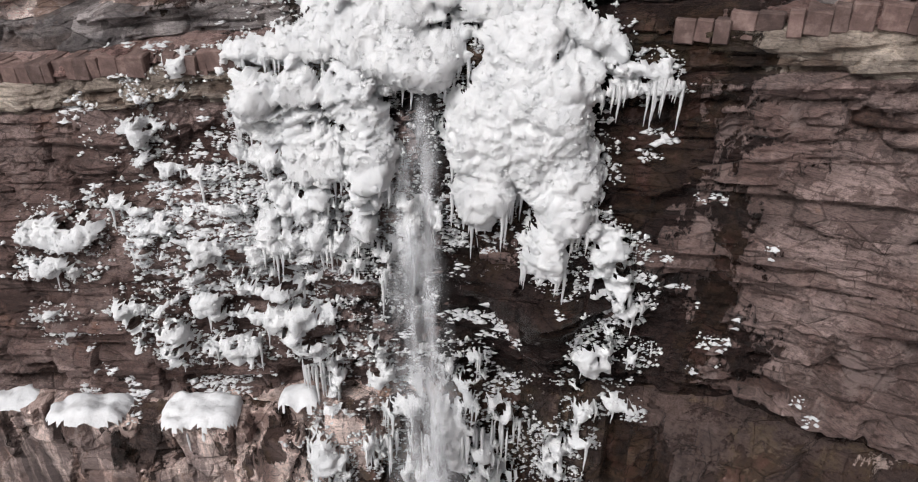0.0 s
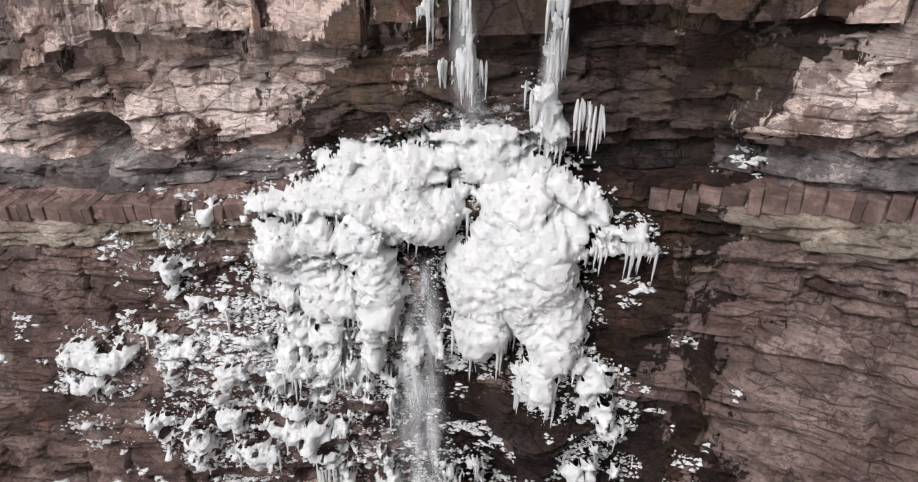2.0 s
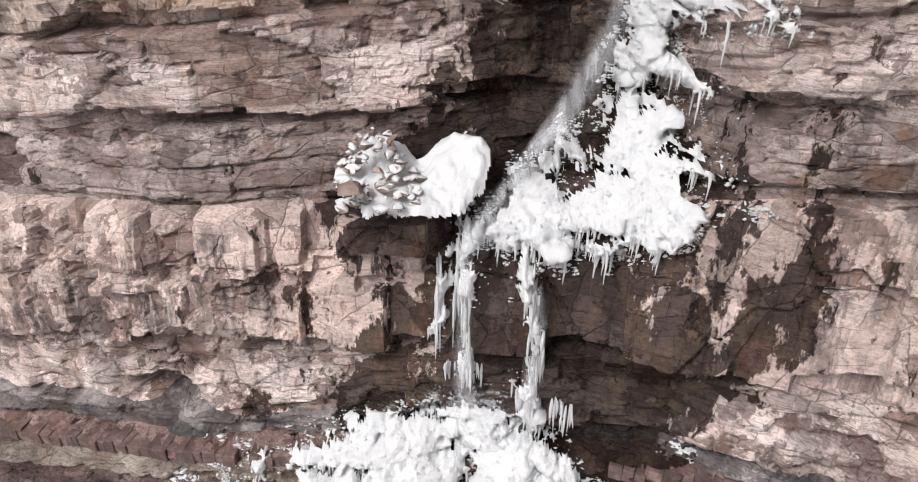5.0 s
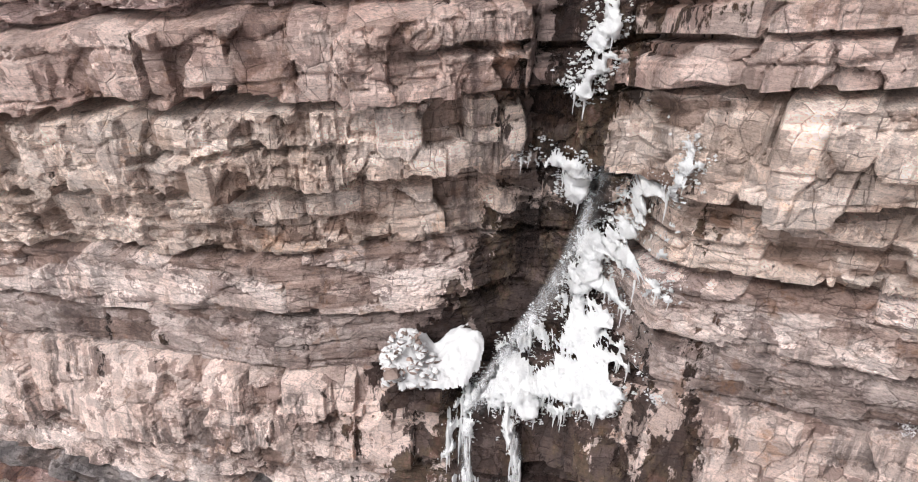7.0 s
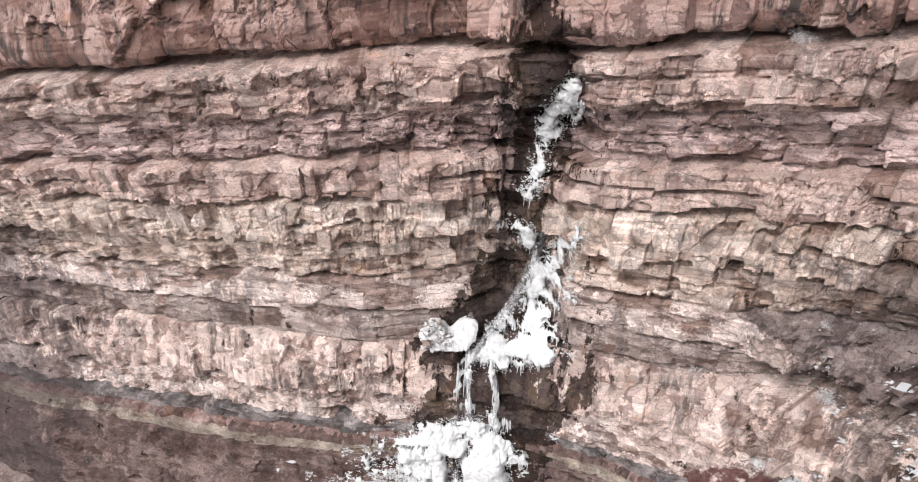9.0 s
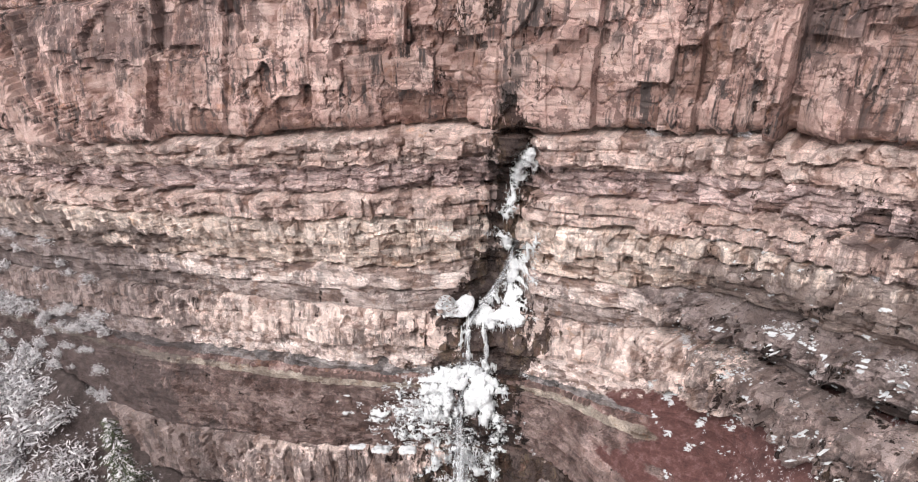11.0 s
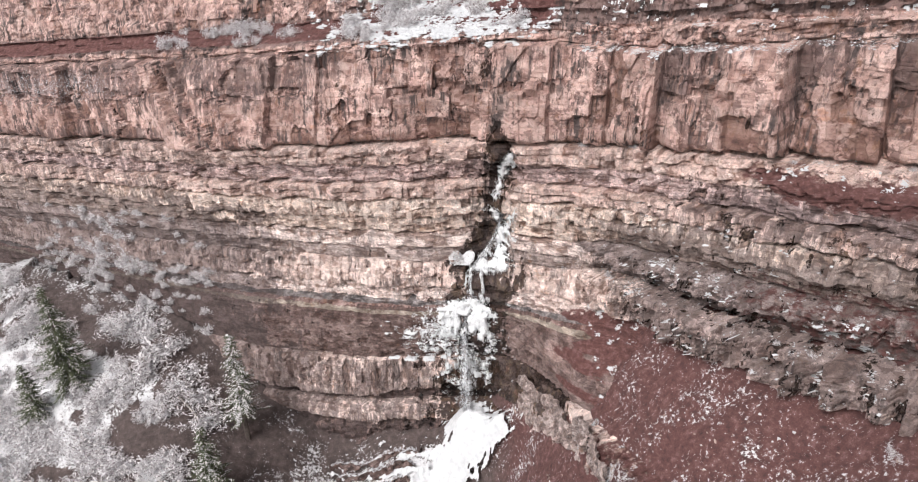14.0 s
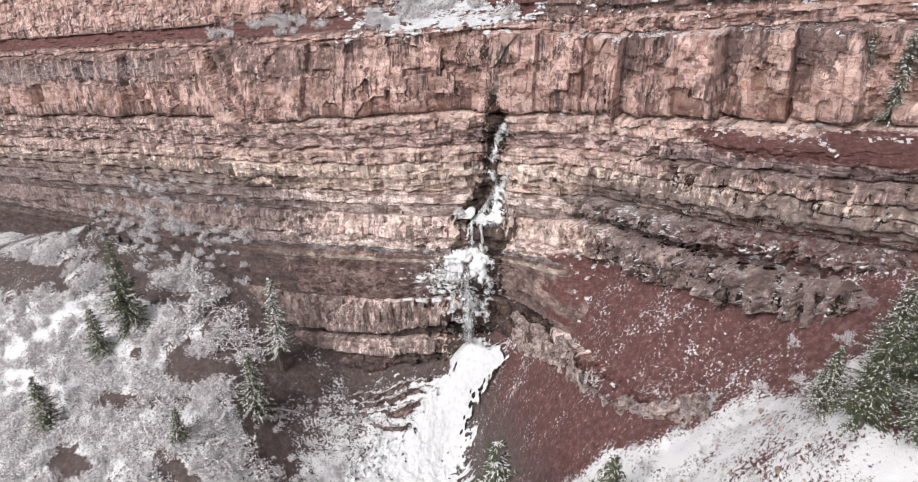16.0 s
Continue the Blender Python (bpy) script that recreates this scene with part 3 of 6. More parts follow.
spots_at, spots_size, patch_at, patch_quads, patch_base = [], [], [], [], 0
for number, (name, mat, h0, h1, proud, wide, tall, relief, course, rough, step) in enumerate(BEDS):
    n = max(4, int(round((h1 - h0) / step)))
    t = np.linspace(0, 1, n)[:, None]
    wig = lambda lv: 0.22 * fbm(X / 6, lv * 3.1, 0, 3, 40) + 0.14 * fbm(X / 1.3, lv * 3.1, 5, 3, 41)
    # the rim lies lower on the one side
    rim_dip = lambda lv: -1.1 * ease(4, 13, X) * (38 < lv < 43)
    lo, hi = h0 + wig(h0) + rim_dip(h0), h1 + wig(h1) + rim_dip(h1)
    h = lo * (1 - t) + hi * t
    x2, s2 = np.broadcast_to(X, h.shape), np.broadcast_to(ALONG, h.shape)
    big, rn, crack = facets(s2, h, wide, tall, 100 + 10 * number)
    small, rs, crack2 = facets(s2, h, wide * 0.36, tall * 0.40, 105 + 10 * number)
    tiny, rt, crack3 = facets(s2, h, 0.42, 0.24 if wide > tall else 0.36, 108 + 10 * number)
    ledge, rc, part_line = courses(s2, h, course, 3.5, 700 + 10 * number)
    worn = ease(-0.1, 0.3, fbm(s2 / 4, h / 2.2, 8, 3, 860 + number))
    off = proud + relief * (0.72 * big + worn * 0.28 * small + 0.32 * ledge) + 0.055 * tiny * (0.35 + 0.65 * worn)
    for gap, depth in COLUMNS.get(name, ()):
        col = np.floor(s2 / gap + 0.25 * vnoise(s2 / (gap * 2.5), h / (gap * 3), 3, 930 + number))
        off = off + depth * (rnd(col, 0, 0, 931 + number) - 0.5)
    off = off - relief * (0.55 * np.exp(-crack / 0.025) + worn * 0.25 * np.exp(-crack2 / 0.02) + 0.45 * np.exp(-part_line / 0.03)) - 0.05 * worn * np.exp(-crack3 / 0.02)
    off = off + (0.6 if mat == "shale" else 0.3) * rough * fbm(s2 / 1.9, h / 1.1, 1, 6 if mat == "shale" else 3, 200 + number) + 1.3 * relief * fbm(s2 / 8, h / 4, 2, 3, 300 + number)
    off = off + (0.5 if mat in ("shale", "grey") else 0.22) * rough * fbm(s2 / 2.5, (h + 0.05 * s2) / 0.13, 7, 2, 400 + number)
    rn = np.clip(0.5 + 0.85 * (rn - 0.5) + 0.45 * (rs - 0.5) * worn + 0.25 * (rc - 0.5) + 0.3 * (rt - 0.5), 0, 1)
    if mat == "shale":
        rn = rn + 0.22 * ease(4.0, 6.5, x2)
    rn = np.clip(rn, 0, 0.8)
    if name in ("shale_slope", "dark_parting", "ochre_band"):
        # dry pale patches away from the water
        dry = ease(3.6, 5.2, x2 + 0.8 * fbm(s2 / 1.5, h / 1.5, 0, 3, 881)) * ease(-0.02, 0.2, fbm(s2 / 1.8, (h + 0.3 * s2) / 1.6, 0, 5, 880) + 0.10 * ease(9, 12, h)) * (1 - ease(8, 10, x2)) * ease(7.4, 9.0, h)
        rn = np.maximum(rn, 0.8 * (dry > 0.05) + 0.2 * dry)
    # each bed overhangs the softer foot of itself along a broken edge
    span = np.floor(s2 / (wide * 0.7) + 0.5 * vnoise(s2 / 2, 0, 0, 905 + number))
    edge = 0.10 + 0.16 * rnd(span, 0, 0, 900 + number) + 0.10 * fbm(s2 / 2.5, 0 * h, 0, 3, 901 + number)
    hollow = HOLLOWS.get(name, 0.15)
    off = off - hollow * (0.8 + 0.9 * fbm(s2 / 5, 0 * h, 3, 2, 902 + number)) * ((h - lo) < edge * np.minimum(hi - lo, 2.4))
    if relief > 0.2 and mat not in ("shale", "grey"):
        shelf2 = 0.55 + 0.12 * rnd(span, 7, 0, 903 + number)
        off = off - 0.45 * hollow * (np.abs((h - lo) / (hi - lo) - shelf2) < 0.05) * ease(-0.1, 0.1, vnoise(s2 / 3, 0 * h, 9, 904 + number))
    if name == "lower_sandstone":
        off = off - 2.0 * bump(x2, -3.8, 3.0) * (1 - ease(1.2, 2.4, h))
    if name == "great_red_wall":
        off = off - 0.9 * bump(h, lo, 0.6) + 1.2 * fbm(s2 / 7, 0 * h, 4, 2, 77)
        # a leaning slab, split from the wall along two cracks
        slab = (x2 + 29.8) + 0.55 * (h - 35)
        off = off + 1.2 * ((slab > -2.6) & (slab < 0.4)) - 1.7 * np.exp(-(((slab - 0.9) / 0.45) ** 2)) + 0.8 * ((slab > 1.5) & (slab < 2.6)) - 0.9 * np.exp(-(((slab + 2.9) / 0.3) ** 2))
        # great corners, behind each of which the wall steps back
        for edge_x, depth in CORNERS:
            lean = x2 - 0.03 * (h - 31) - edge_x
            off = off - depth * np.where(lean > 0, np.exp(-np.maximum(lean, 0) / 3.0), 0) + 0.45 * np.where(lean < 0, np.exp(np.minimum(lean, 0) / 0.9), 0)
    if name in ("rim_ledges", "upper_slope", "upper_band"):
        off = off - 0.75 * ease(5, 7, x2)
    if name == "great_sandstone":
        off = off + 0.75 * ease(-2.3, -2.0, x2) * (1 - ease(-0.5, -0.2, x2)) * ease(16.45, 16.6, h)
    if name == "great_sandstone":
        off = off - 1.3 * bump(x2, 14.6, 0.6) * bump(h, 14.6, 1.1)
    if name == "shale_slope":
        off = off + 0.8 * bump(x2, 1.4, 0.6) * bump(h, 7.6, 1.0)
    if name in ("dark_parting", "limestone_ledge"):
        off = off - 2.6 * bump(x2, -6.3, 0.42) * bump(h, 12.85, 0.27)
    if name in ("dark_parting", "limestone_ledge"):
        off = off + 0.35 * ease(3.3, 4.6, x2) * (1 - ease(9, 11, x2))
    # the right bank's lower beds lie half buried
    buried = ease(9.5, 12, x2) * (1 - ease(19, 23, h))
    # there they are split by upright joints into uneven blocks
    joint = np.floor(s2 / 0.85 + 0.5 * vnoise(s2 / 3, h / 2, 1, 940 + number))
    block = np.floor(s2 / 2.3 + 0.3 * vnoise(s2 / 5, h, 2, 941 + number))
    tier = np.floor(h / 0.75 + 0.3 * vnoise(s2 / 4, h, 3, 942 + number) + rnd(joint, 0, 0, 943 + number))
    broken = 0.85 * (rnd(joint, 0, 0, 944 + number) - 0.5) + 0.8 * (rnd(block, 0, 0, 945 + number) - 0.5) + 0.6 * (rnd(joint, tier, 0, 946 + number) - 0.5)
    rn = rn + buried * 0.35 * (rnd(joint, tier, 0, 947 + number) - 0.6)
    off = off + buried * (broken + 0.30 * small) * (name in ("great_sandstone", "lower_sandstone", "flagstones"))
    off = off + buried * (0.35 if name in ("great_sandstone", "lower_sandstone", "flagstones") else -1.6)
    stands = ease(9.5, 12, x2) * (1 - ease(19, 23, h)) * (0.85 if name in ("great_sandstone", "lower_sandstone", "flagstones") else 0.0)
    base = soft_back(x2, h * (1 - stands) + (h0 + h1) / 2 * stands)
    dx, dy = facing((h0 + h1) / 2)
    px, py = x2 + off * dx, base + off * dy
    pz = height(x2, base, h)
    # close the bed above and below
    rows = [np.stack([x2[0] + (off[0] - 1.6) * dx, base[0] + (off[0] - 1.6) * dy, pz[0] + 0.02], -1)]
    rows += [np.stack([px[k], py[k], pz[k]], -1) for k in range(n)]
    rows += [np.stack([x2[-1] + (off[-1] - d) * dx, base[-1] + (off[-1] - d) * dy, pz[-1] + 0.03 + 0.12 * d], -1) for d in (0.25, 0.6, 1.0, 2.6)]
    P = np.stack(rows)
    hh = np.concatenate([h[:1], h, h[-1:], h[-1:], h[-1:], h[-1:]])
    xx = np.broadcast_to(X, hh.shape)
    tone = np.concatenate([rn[:1], rn, rn[-1:], rn[-1:], rn[-1:], rn[-1:]])
    patchy = fbm(xx / 3, hh / 1.2, 0, 4, 870)
    soil = ease(7.5, 12, xx + 4 * patchy) * (1 - ease(12.5, 14, hh)) + 0.30 * ease(12.0, 16, xx + 4 * patchy) * ease(16.8, 17.4, hh) * (1 - ease(21.5, 22.3, hh))
    soil = soil + 0.38 * ease(17, 21, xx + 3 * patchy) * ease(27.2, 28, hh) * (1 - ease(29.3, 30.2, hh + patchy))
    soil = soil + 0.40 * ease(18, 20.5, xx + 3 * patchy) * ease(28.0, 28.6, hh) * (1 - ease(30.2, 30.5, hh))
    soil = soil + 0.16 * ease(18, 22, xx) * ease(16.5, 17.5, hh) * (1 - ease(28, 30, hh))
    soil = np.clip(soil * (0.55 if mat in ("pale",) else 1.0) + 0.9 * ease(40.4, 41.2, hh) * (1 - ease(4, 8, xx)) * (1 - 0.9 * ease(42.3, 42.7, hh) * ease(-7, -11, xx)), 0, 1)
    wet = wetness(xx, hh) + (0.20 + 0.2 * patchy) * ease(12, 15, xx) * (1 - ease(27, 30, hh)) + 0.06 * ease(12, 14, xx) * (1 - ease(16, 18, hh))
    frost = 0.42 * bump(xx, -1.3, 3.4) * bump(hh, 9.0, 4.0) + 0.16 * bump(xx, 0.2, 1.6) * bump(hh, 13.0, 0.7) + 0.12 * ease(40, 42, hh) + 0.16 * ease(40, 41, hh) * bump(xx, -3, 7) + (0.22 * ease(-9, -17, xx) + 0.12 * ease(-28, -45, xx)) * bump(hh, 36, 6) * (1 - ease(39, 41, hh)) + 0.10 * ease(33, 39, hh) * (1 - ease(40, 40.5, hh)) + 0.22 * bump(xx, 0.2, 2.8) * bump(hh, 12.4, 1.2)
    grime_dulling = ((0.30 + 0.28 * ease(13, 15.5, xx)) if mat == "pale" else 0.57) * ease(9.5, 14, xx + 3 * patchy) * (1 - ease(22, 26, hh + 2 * patchy)) + 0.72 * ease(-15, -30, xx + 8 * patchy) * (1 - ease(20, 25, hh + 3 * patchy))
    grime_dulling = grime_dulling + 0.30 * ease(34, 39, hh + 2 * patchy) * (1 - ease(39.8, 40.2, hh)) + 0.26 * bump(hh, 36, 4) * ease(-8, -18, xx) + 0.58 * ease(39.8, 41, hh) * (1 - ease(42, 43, hh)) + 0.40 * ease(14, 19, xx + 3 * patchy) * bump(hh, 27, 2.5) + 0.42 * ease(-1, -5, xx) * (1 - ease(5.5, 6.5, hh)) + 0.38 * bump(xx, 1.6, 2.8) * ease(17.5, 19, hh) * (1 - ease(29, 31, hh)) + 0.10
    if name == "great_red_wall":
        grime_dulling = grime_dulling - 0.3 * (np.abs((xx + 29.8) + 0.55 * (hh - 35) + 1.1) < 1.5)
        # duller and darker behind each corner, most so higher up; paler along its edge
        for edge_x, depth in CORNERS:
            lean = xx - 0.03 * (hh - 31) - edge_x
            grime_dulling = grime_dulling + np.where(lean > 0, 0.5 * np.exp(-np.maximum(lean, 0) / 2.5) * ease(31, 35, hh), -0.4 * np.exp(np.minimum(lean, 0) / 0.8))
    grime_dulling = grime_dulling + 0.34 * ease(-20, -38, xx + 6 * patchy) * ease(18, 20, hh) * (1 - ease(31, 34, hh)) + 0.30 * (name == "upper_band") + 0.10 * ease(5, 9, xx + 2 * patchy) * ease(17, 18.5, hh) * (1 - ease(27, 29, hh))
    rowsn, cols = P.shape[:2]
    quads = grid_quads(rowsn, cols)
    me = mesh_of(name, P.reshape(-1, 3), quads, ROCKS[mat], dict(tone=tone, wet=wet, soil=soil, frost=frost, grime_dulling=grime_dulling))
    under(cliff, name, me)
    FACE[name] = P
    # snow on the ledges
    a, b, c, d = (P.reshape(-1, 3)[quads[:, k]] for k in range(4))
    nrm = np.cross(c - a, d - b)
    nrm /= np.linalg.norm(nrm, axis=1)[:, None] + 1e-9
    mid = (a + c) / 2
    mh, mx = hh.ravel()[quads[:, 0]], mid[:, 0]
    want = 0.40 * bump(mx, -3.4, 1.9) * bump(mh, 9.0, 2.0) + 0.40 * bump(mx, -5.5, 3) * bump(mh, 9.2, 1.6) + 0.30 * bump(mx, 2.6, 1.6) * bump(mh, 9, 3)
    want += 0.45 * bump(mx, 0, 3.5) * bump(mh, 3, 4.5) + 0.15 * ease(9, 14, mx) * (1 - ease(24, 27, mh)) + 0.09 * ease(12, 15, mx) * (1 - ease(22, 25, mh)) * (nrm[:, 2] > 0.5) + 0.30 * ease(39.2, 39.7, mh) * ease(-20, -10, mx) + 0.46 * bump(mx, -3, 6.5) * ease(39.6, 40.2, mh) + 0.3 * ease(18, 21, mx) * bump(mh, 29.6, 0.8)
    want += 0.35 * bump(mx, -4.6, 0.7) * bump(mh, 11.9, 0.4) + 0.35 * bump(mx, 4.0, 0.8) * bump(mh, 12.0, 0.4) + 0.30 * bump(mx, -5.5, 2.5) * bump(mh, 6, 0.6)
    want += 0.55 * bump(mh, 38.6, 0.45) * ease(6, 9, mx) * (nrm[:, 2] > 0.4)
    spot = 0.75 * fbm(mid[:, 0] * 0.8, mid[:, 1] * 0.8, mid[:, 2] * 1.3, 5, 500) + 0.8 * fbm(mid[:, 0] * 2.2, mid[:, 1] * 2.2, mid[:, 2] * 4, 4, 501)
    up = nrm[:, 2]
    keep = (up > 0.22) & (want > 0.06) & (spot + want + 0.30 * (up - 0.6) > 0.58)
    area = np.linalg.norm(np.cross(c - a, d - b), axis=1) / 2
    patch_at.append(P.reshape(-1, 3))
    on_face = np.arange(len(quads)) // (cols - 1) < n
    sheet = keep & on_face & ~((np.abs(mx) < 8) & (mh < 14)) & (spot + want + 0.30 * (up - 0.6) > 0.66)
    patch_quads.append(quads[sheet] + patch_base)
    patch_base += P.shape[0] * P.shape[1]
    fine = (np.abs(mx) < 8) & (mh < 14)
    size = np.where(fine, 0.023, np.where(mx > 8, 0.032, 0.08))
    share = np.where(fine, 1.15, np.where(mx > 8, 0.55, 0.6)) * area / size**2 * keep
    luck = rnd(np.arange(len(share)), number, 0, 910)
    many = np.floor(share + luck).astype(int)
    for again in range(1, 5):
        at = np.nonzero(many >= again)[0]
        u1, u2 = rnd(at, again, 1, 911)[:, None], rnd(at, again, 2, 912)[:, None]
        spots_at.append(a[at] * (1 - u1) * (1 - u2) + b[at] * u1 * (1 - u2) + c[at] * u1 * u2 + d[at] * (1 - u1) * u2)
        spots_size.append(size[at] * (0.45 + 1.5 * rnd(at, again, 3, 913) ** 2))
# snow: a sheet over the flatter parts of the ledges, and small flattened lumps along its rims
V, Q, _ = kept_part(np.concatenate(patch_at), np.concatenate(patch_quads))
V = V + np.stack([0.03 * fbm(V[:, 0] * 6, V[:, 1] * 6, V[:, 2] * 6, 2, 505), -0.035 + 0 * V[:, 0], 0.05 + 0.04 * fbm(V[:, 0] * 5, V[:, 1] * 5, V[:, 2] * 5, 3, 506)], -1)
tagged(new("snow_sheet", mesh_of("snow_sheet", V, Q, SNOW, smooth=True)), "thin patches of white snow on the rock ledges", "snow", kind="stuff")
C, S = np.concatenate(spots_at), np.concatenate(spots_size)
order = np.random.RandomState(3).permutation(len(C))[:90000]
C, S = C[order], S[order]
flat = np.random.RandomState(6).uniform([0.6, 0.6, 0.3], [2.3, 1.4, 0.95], (len(C), 3))
me = lump_cloud("ledge_snow", C, S[:, None] * flat, SNOW, 4, 0.5)
tagged(new("ledge_snow", me), "crumbs of white snow lying along the rock ledges", "snow", kind="stuff")

# ---- the ground ----
# heights of the banks: x, y, z
BANKS = [
    (-6.4, 5.5, -6.8), (0, 5, -6.5), (-1, 0, -13), (-10, -3, -14), (-8, -14, -16), (-14.4, 9.2, -8.3), (-14, 1, -11), (-18, 0, -9.6), (-24, 0.8, -6.3), (-34, 8.4, -1.3),
    (-38, 18, 1.2), (-32, -4.8, -2.5), (-43.6, 3.2, -6.5), (-58, 22.4, -2), (-62, 14.9, -8.7), (-50, 27, -2), (-45, -20, -12), (-20, -25, -16), (-5, -40, -14),
    (5.7, 0.8, 2.2), (10.4, -6.2, 10.2), (13.5, -15.6, 12.4), (16.3, -10.2, 16.6), (18.6, -13.5, 18.0), (19.7, -18.1, 17.6), (23.6, -17.8, 21.3),
    (28.5, -21.1, 26), (22, -25, 20.6), (25.6, -25, 24), (24, -33, 28), (10, -27, 9), (6, -18, 3), (15, -36, 16), (30, -45, 30),
]
BK = np.array(BANKS, float)


def thin_plate(pts):
    d = np.hypot(pts[:, None, 0] - pts[None, :, 0], pts[:, None, 1] - pts[None, :, 1])
    k = np.where(d > 0, d * d * np.log(d + 1e-9), 0) + np.eye(len(pts)) * 3.0
    q = np.c_[np.ones(len(pts)), pts[:, :2]]
    a = np.block([[k, q], [q.T, np.zeros((3, 3))]])
    return np.linalg.solve(a, np.concatenate([pts[:, 2], np.zeros(3)]))


BW = thin_plate(BK)


def lie(x, y):
    """The smooth lie of the ground."""
    xc, yc = np.clip(x, -75, 36), np.clip(y, -55, 40)
    z = BW[-3] + BW[-2] * xc + BW[-1] * yc
    for (a, b, _), w in zip(BANKS, BW):
        d = np.hypot(xc - a, yc - b)
        z = z + w * np.where(d > 0, d * d * np.log(d + 1e-9), 0)
    away = np.hypot(x - xc, y - yc)
    return z - np.minimum(away * 0.35, 30)


def ground(x, y):
    z = lie(x, y)
    return z + 0.9 * fbm(x / 5, y / 5, 0, 4, 600) + 0.25 * fbm(x / 0.9, y / 0.9, 0, 3, 620)


def ground_axis(near_lo, near_hi, step, far):
    mid = np.arange(near_lo, near_hi, step)
    grow = np.cumsum(step * 1.25 ** np.arange(1, 40))
    return np.concatenate([near_lo - grow[grow < far][::-1], mid, near_hi + grow[grow < far]])


# bare strips of brown earth between the thickets: x, y, x, y, half width
BARE = [(-62, 37, -44.4, 20.7, 1.5), (-44.4, 20.7, -37, 15, 1.3), (-48, 6, -35, 0, 1.1), (-80, 38, -62, 26, 2.0), (-38, 7.5, -33, 5, 1.8), (-27, 3, -24, -4, 2.4), (-36, -7, -31, -11, 1.0), (-52, -1, -46, -6, 1.1)]


def bare(x, y):
    """1 on the bare strips, 0 beside them."""
    out = 0.0 * x
    wx, wy = x + 1.2 * fbm(x / 3, y / 3, 0, 3, 656), y + 1.2 * fbm(x / 3, y / 3, 4, 3, 657)
    for x0, y0, x1, y1, half in BARE:
        f = np.clip(((wx - x0) * (x1 - x0) + (wy - y0) * (y1 - y0)) / ((x1 - x0) ** 2 + (y1 - y0) ** 2), 0, 1)
        out = np.maximum(out, 1 - ease(half * 0.8, half * 1.3, np.hypot(wx - x0 - f * (x1 - x0), wy - y0 - f * (y1 - y0))))
    return np.maximum(out, ease(0.34, 0.42, fbm(x / 5.0, y / 5.0, 0, 3, 655)))


gx, gy = ground_axis(-72, 36, 0.34, 2500), ground_axis(-50, 30, 0.34, 2500)
GX, GY = np.meshgrid(gx, gy)
GZ = ground(GX, GY)
# keep the ground behind the face of the cliff out of sight
behind = GY - soft_back(GX, np.full(GX.shape, 2.0)) - 1.0
GZ = np.where((behind > 0) & (GX < 9), np.minimum(GZ, -6 - 0.3 * behind), GZ)
patchy = fbm(GX / 3, GY / 3, 0, 4, 640)
soil = ease(1, 6, GX + 0.15 * GY + 2 * patchy)
# the snowy hillside on the one hand, the snowy spur with conifers on the other
hillside = ease(0, 5, -30 - 0.45 * (GY - 8) - GX + 3 * patchy) * (1 - ease(16, 26, GY + 4 * patchy))
spur = ease(0, 2.5, -21.5 - 0.30 * (GX - 20) - GY + 1.5 * patchy) * ease(4, 9, GX)
frost = np.clip(0.36 + (0.15 * hillside * (1 - bare(GX, GY)) - 0.14 * bare(GX, GY)) + 0.06 * bump(GX, -19, 7) * bump(GY, 1, 10) + 0.10 * fbm(GX / 1.2, GY / 1.2, 3, 3, 641) + 0.05 * ease(-38, -52, GX) + 0.08 * ease(-46, -58, GX) * ease(8, 16, GY) + 0.17 * spur + 0.17 * np.exp(-(((GX + 8 + 0.85 * (4 - GY)) / 8) ** 2)) * (1 - ease(6, 9, GY)) * ease(-24, -14, GY) + 0.12 * patchy + 0.03 * ease(6, 11, GX) * bump(GY, -14, 8), 0, 0.72)
me = mesh_of("ground", np.stack([GX, GY, GZ], -1).reshape(-1, 3), grid_quads(*GX.shape), SOIL, dict(soil=soil, frost=frost), smooth=True)
tagged(new("ground", me), "brown and red soil slopes dusted with snow below the cliff", "ground", kind="structure")

# ---- ice about the fall ----


# ---- the rock's own front about the fall ----
RX, RZ, RS = -9.5, 1.0, 0.07


def blurred(a, k, times=2):
    for _ in range(times):
        q = np.pad(a, k // 2, mode="edge")
        q = sum(q[:, i : i + a.shape[1]] for i in range(k)) / k
        a = sum(q[i : i + a.shape[0]] for i in range(k)) / k
    return a


def front_map():
    """How near the rock comes at each x and z."""
    g = np.full((int((33 - RZ) / RS), int((7 - RX) / RS)), 99.0)
    for P in FACE.values():
        p = P.reshape(-1, 3)
        i, j = np.floor((p[:, 2] - RZ) / RS).astype(int), np.floor((p[:, 0] - RX) / RS).astype(int)
        ok = (i >= 0) & (i < g.shape[0]) & (j >= 0) & (j < g.shape[1])
        np.minimum.at(g, (i[ok], j[ok]), p[ok, 1])
    for _ in range(14):
        q = np.pad(g, 1, mode="edge")
        near = np.minimum(np.minimum(q[:-2, 1:-1], q[2:, 1:-1]), np.minimum(q[1:-1, :-2], q[1:-1, 2:]))
        g = np.where(g > 90, near, g)
    return g


FRONT = front_map()
SMOOTH = blurred(FRONT, 9, 3)


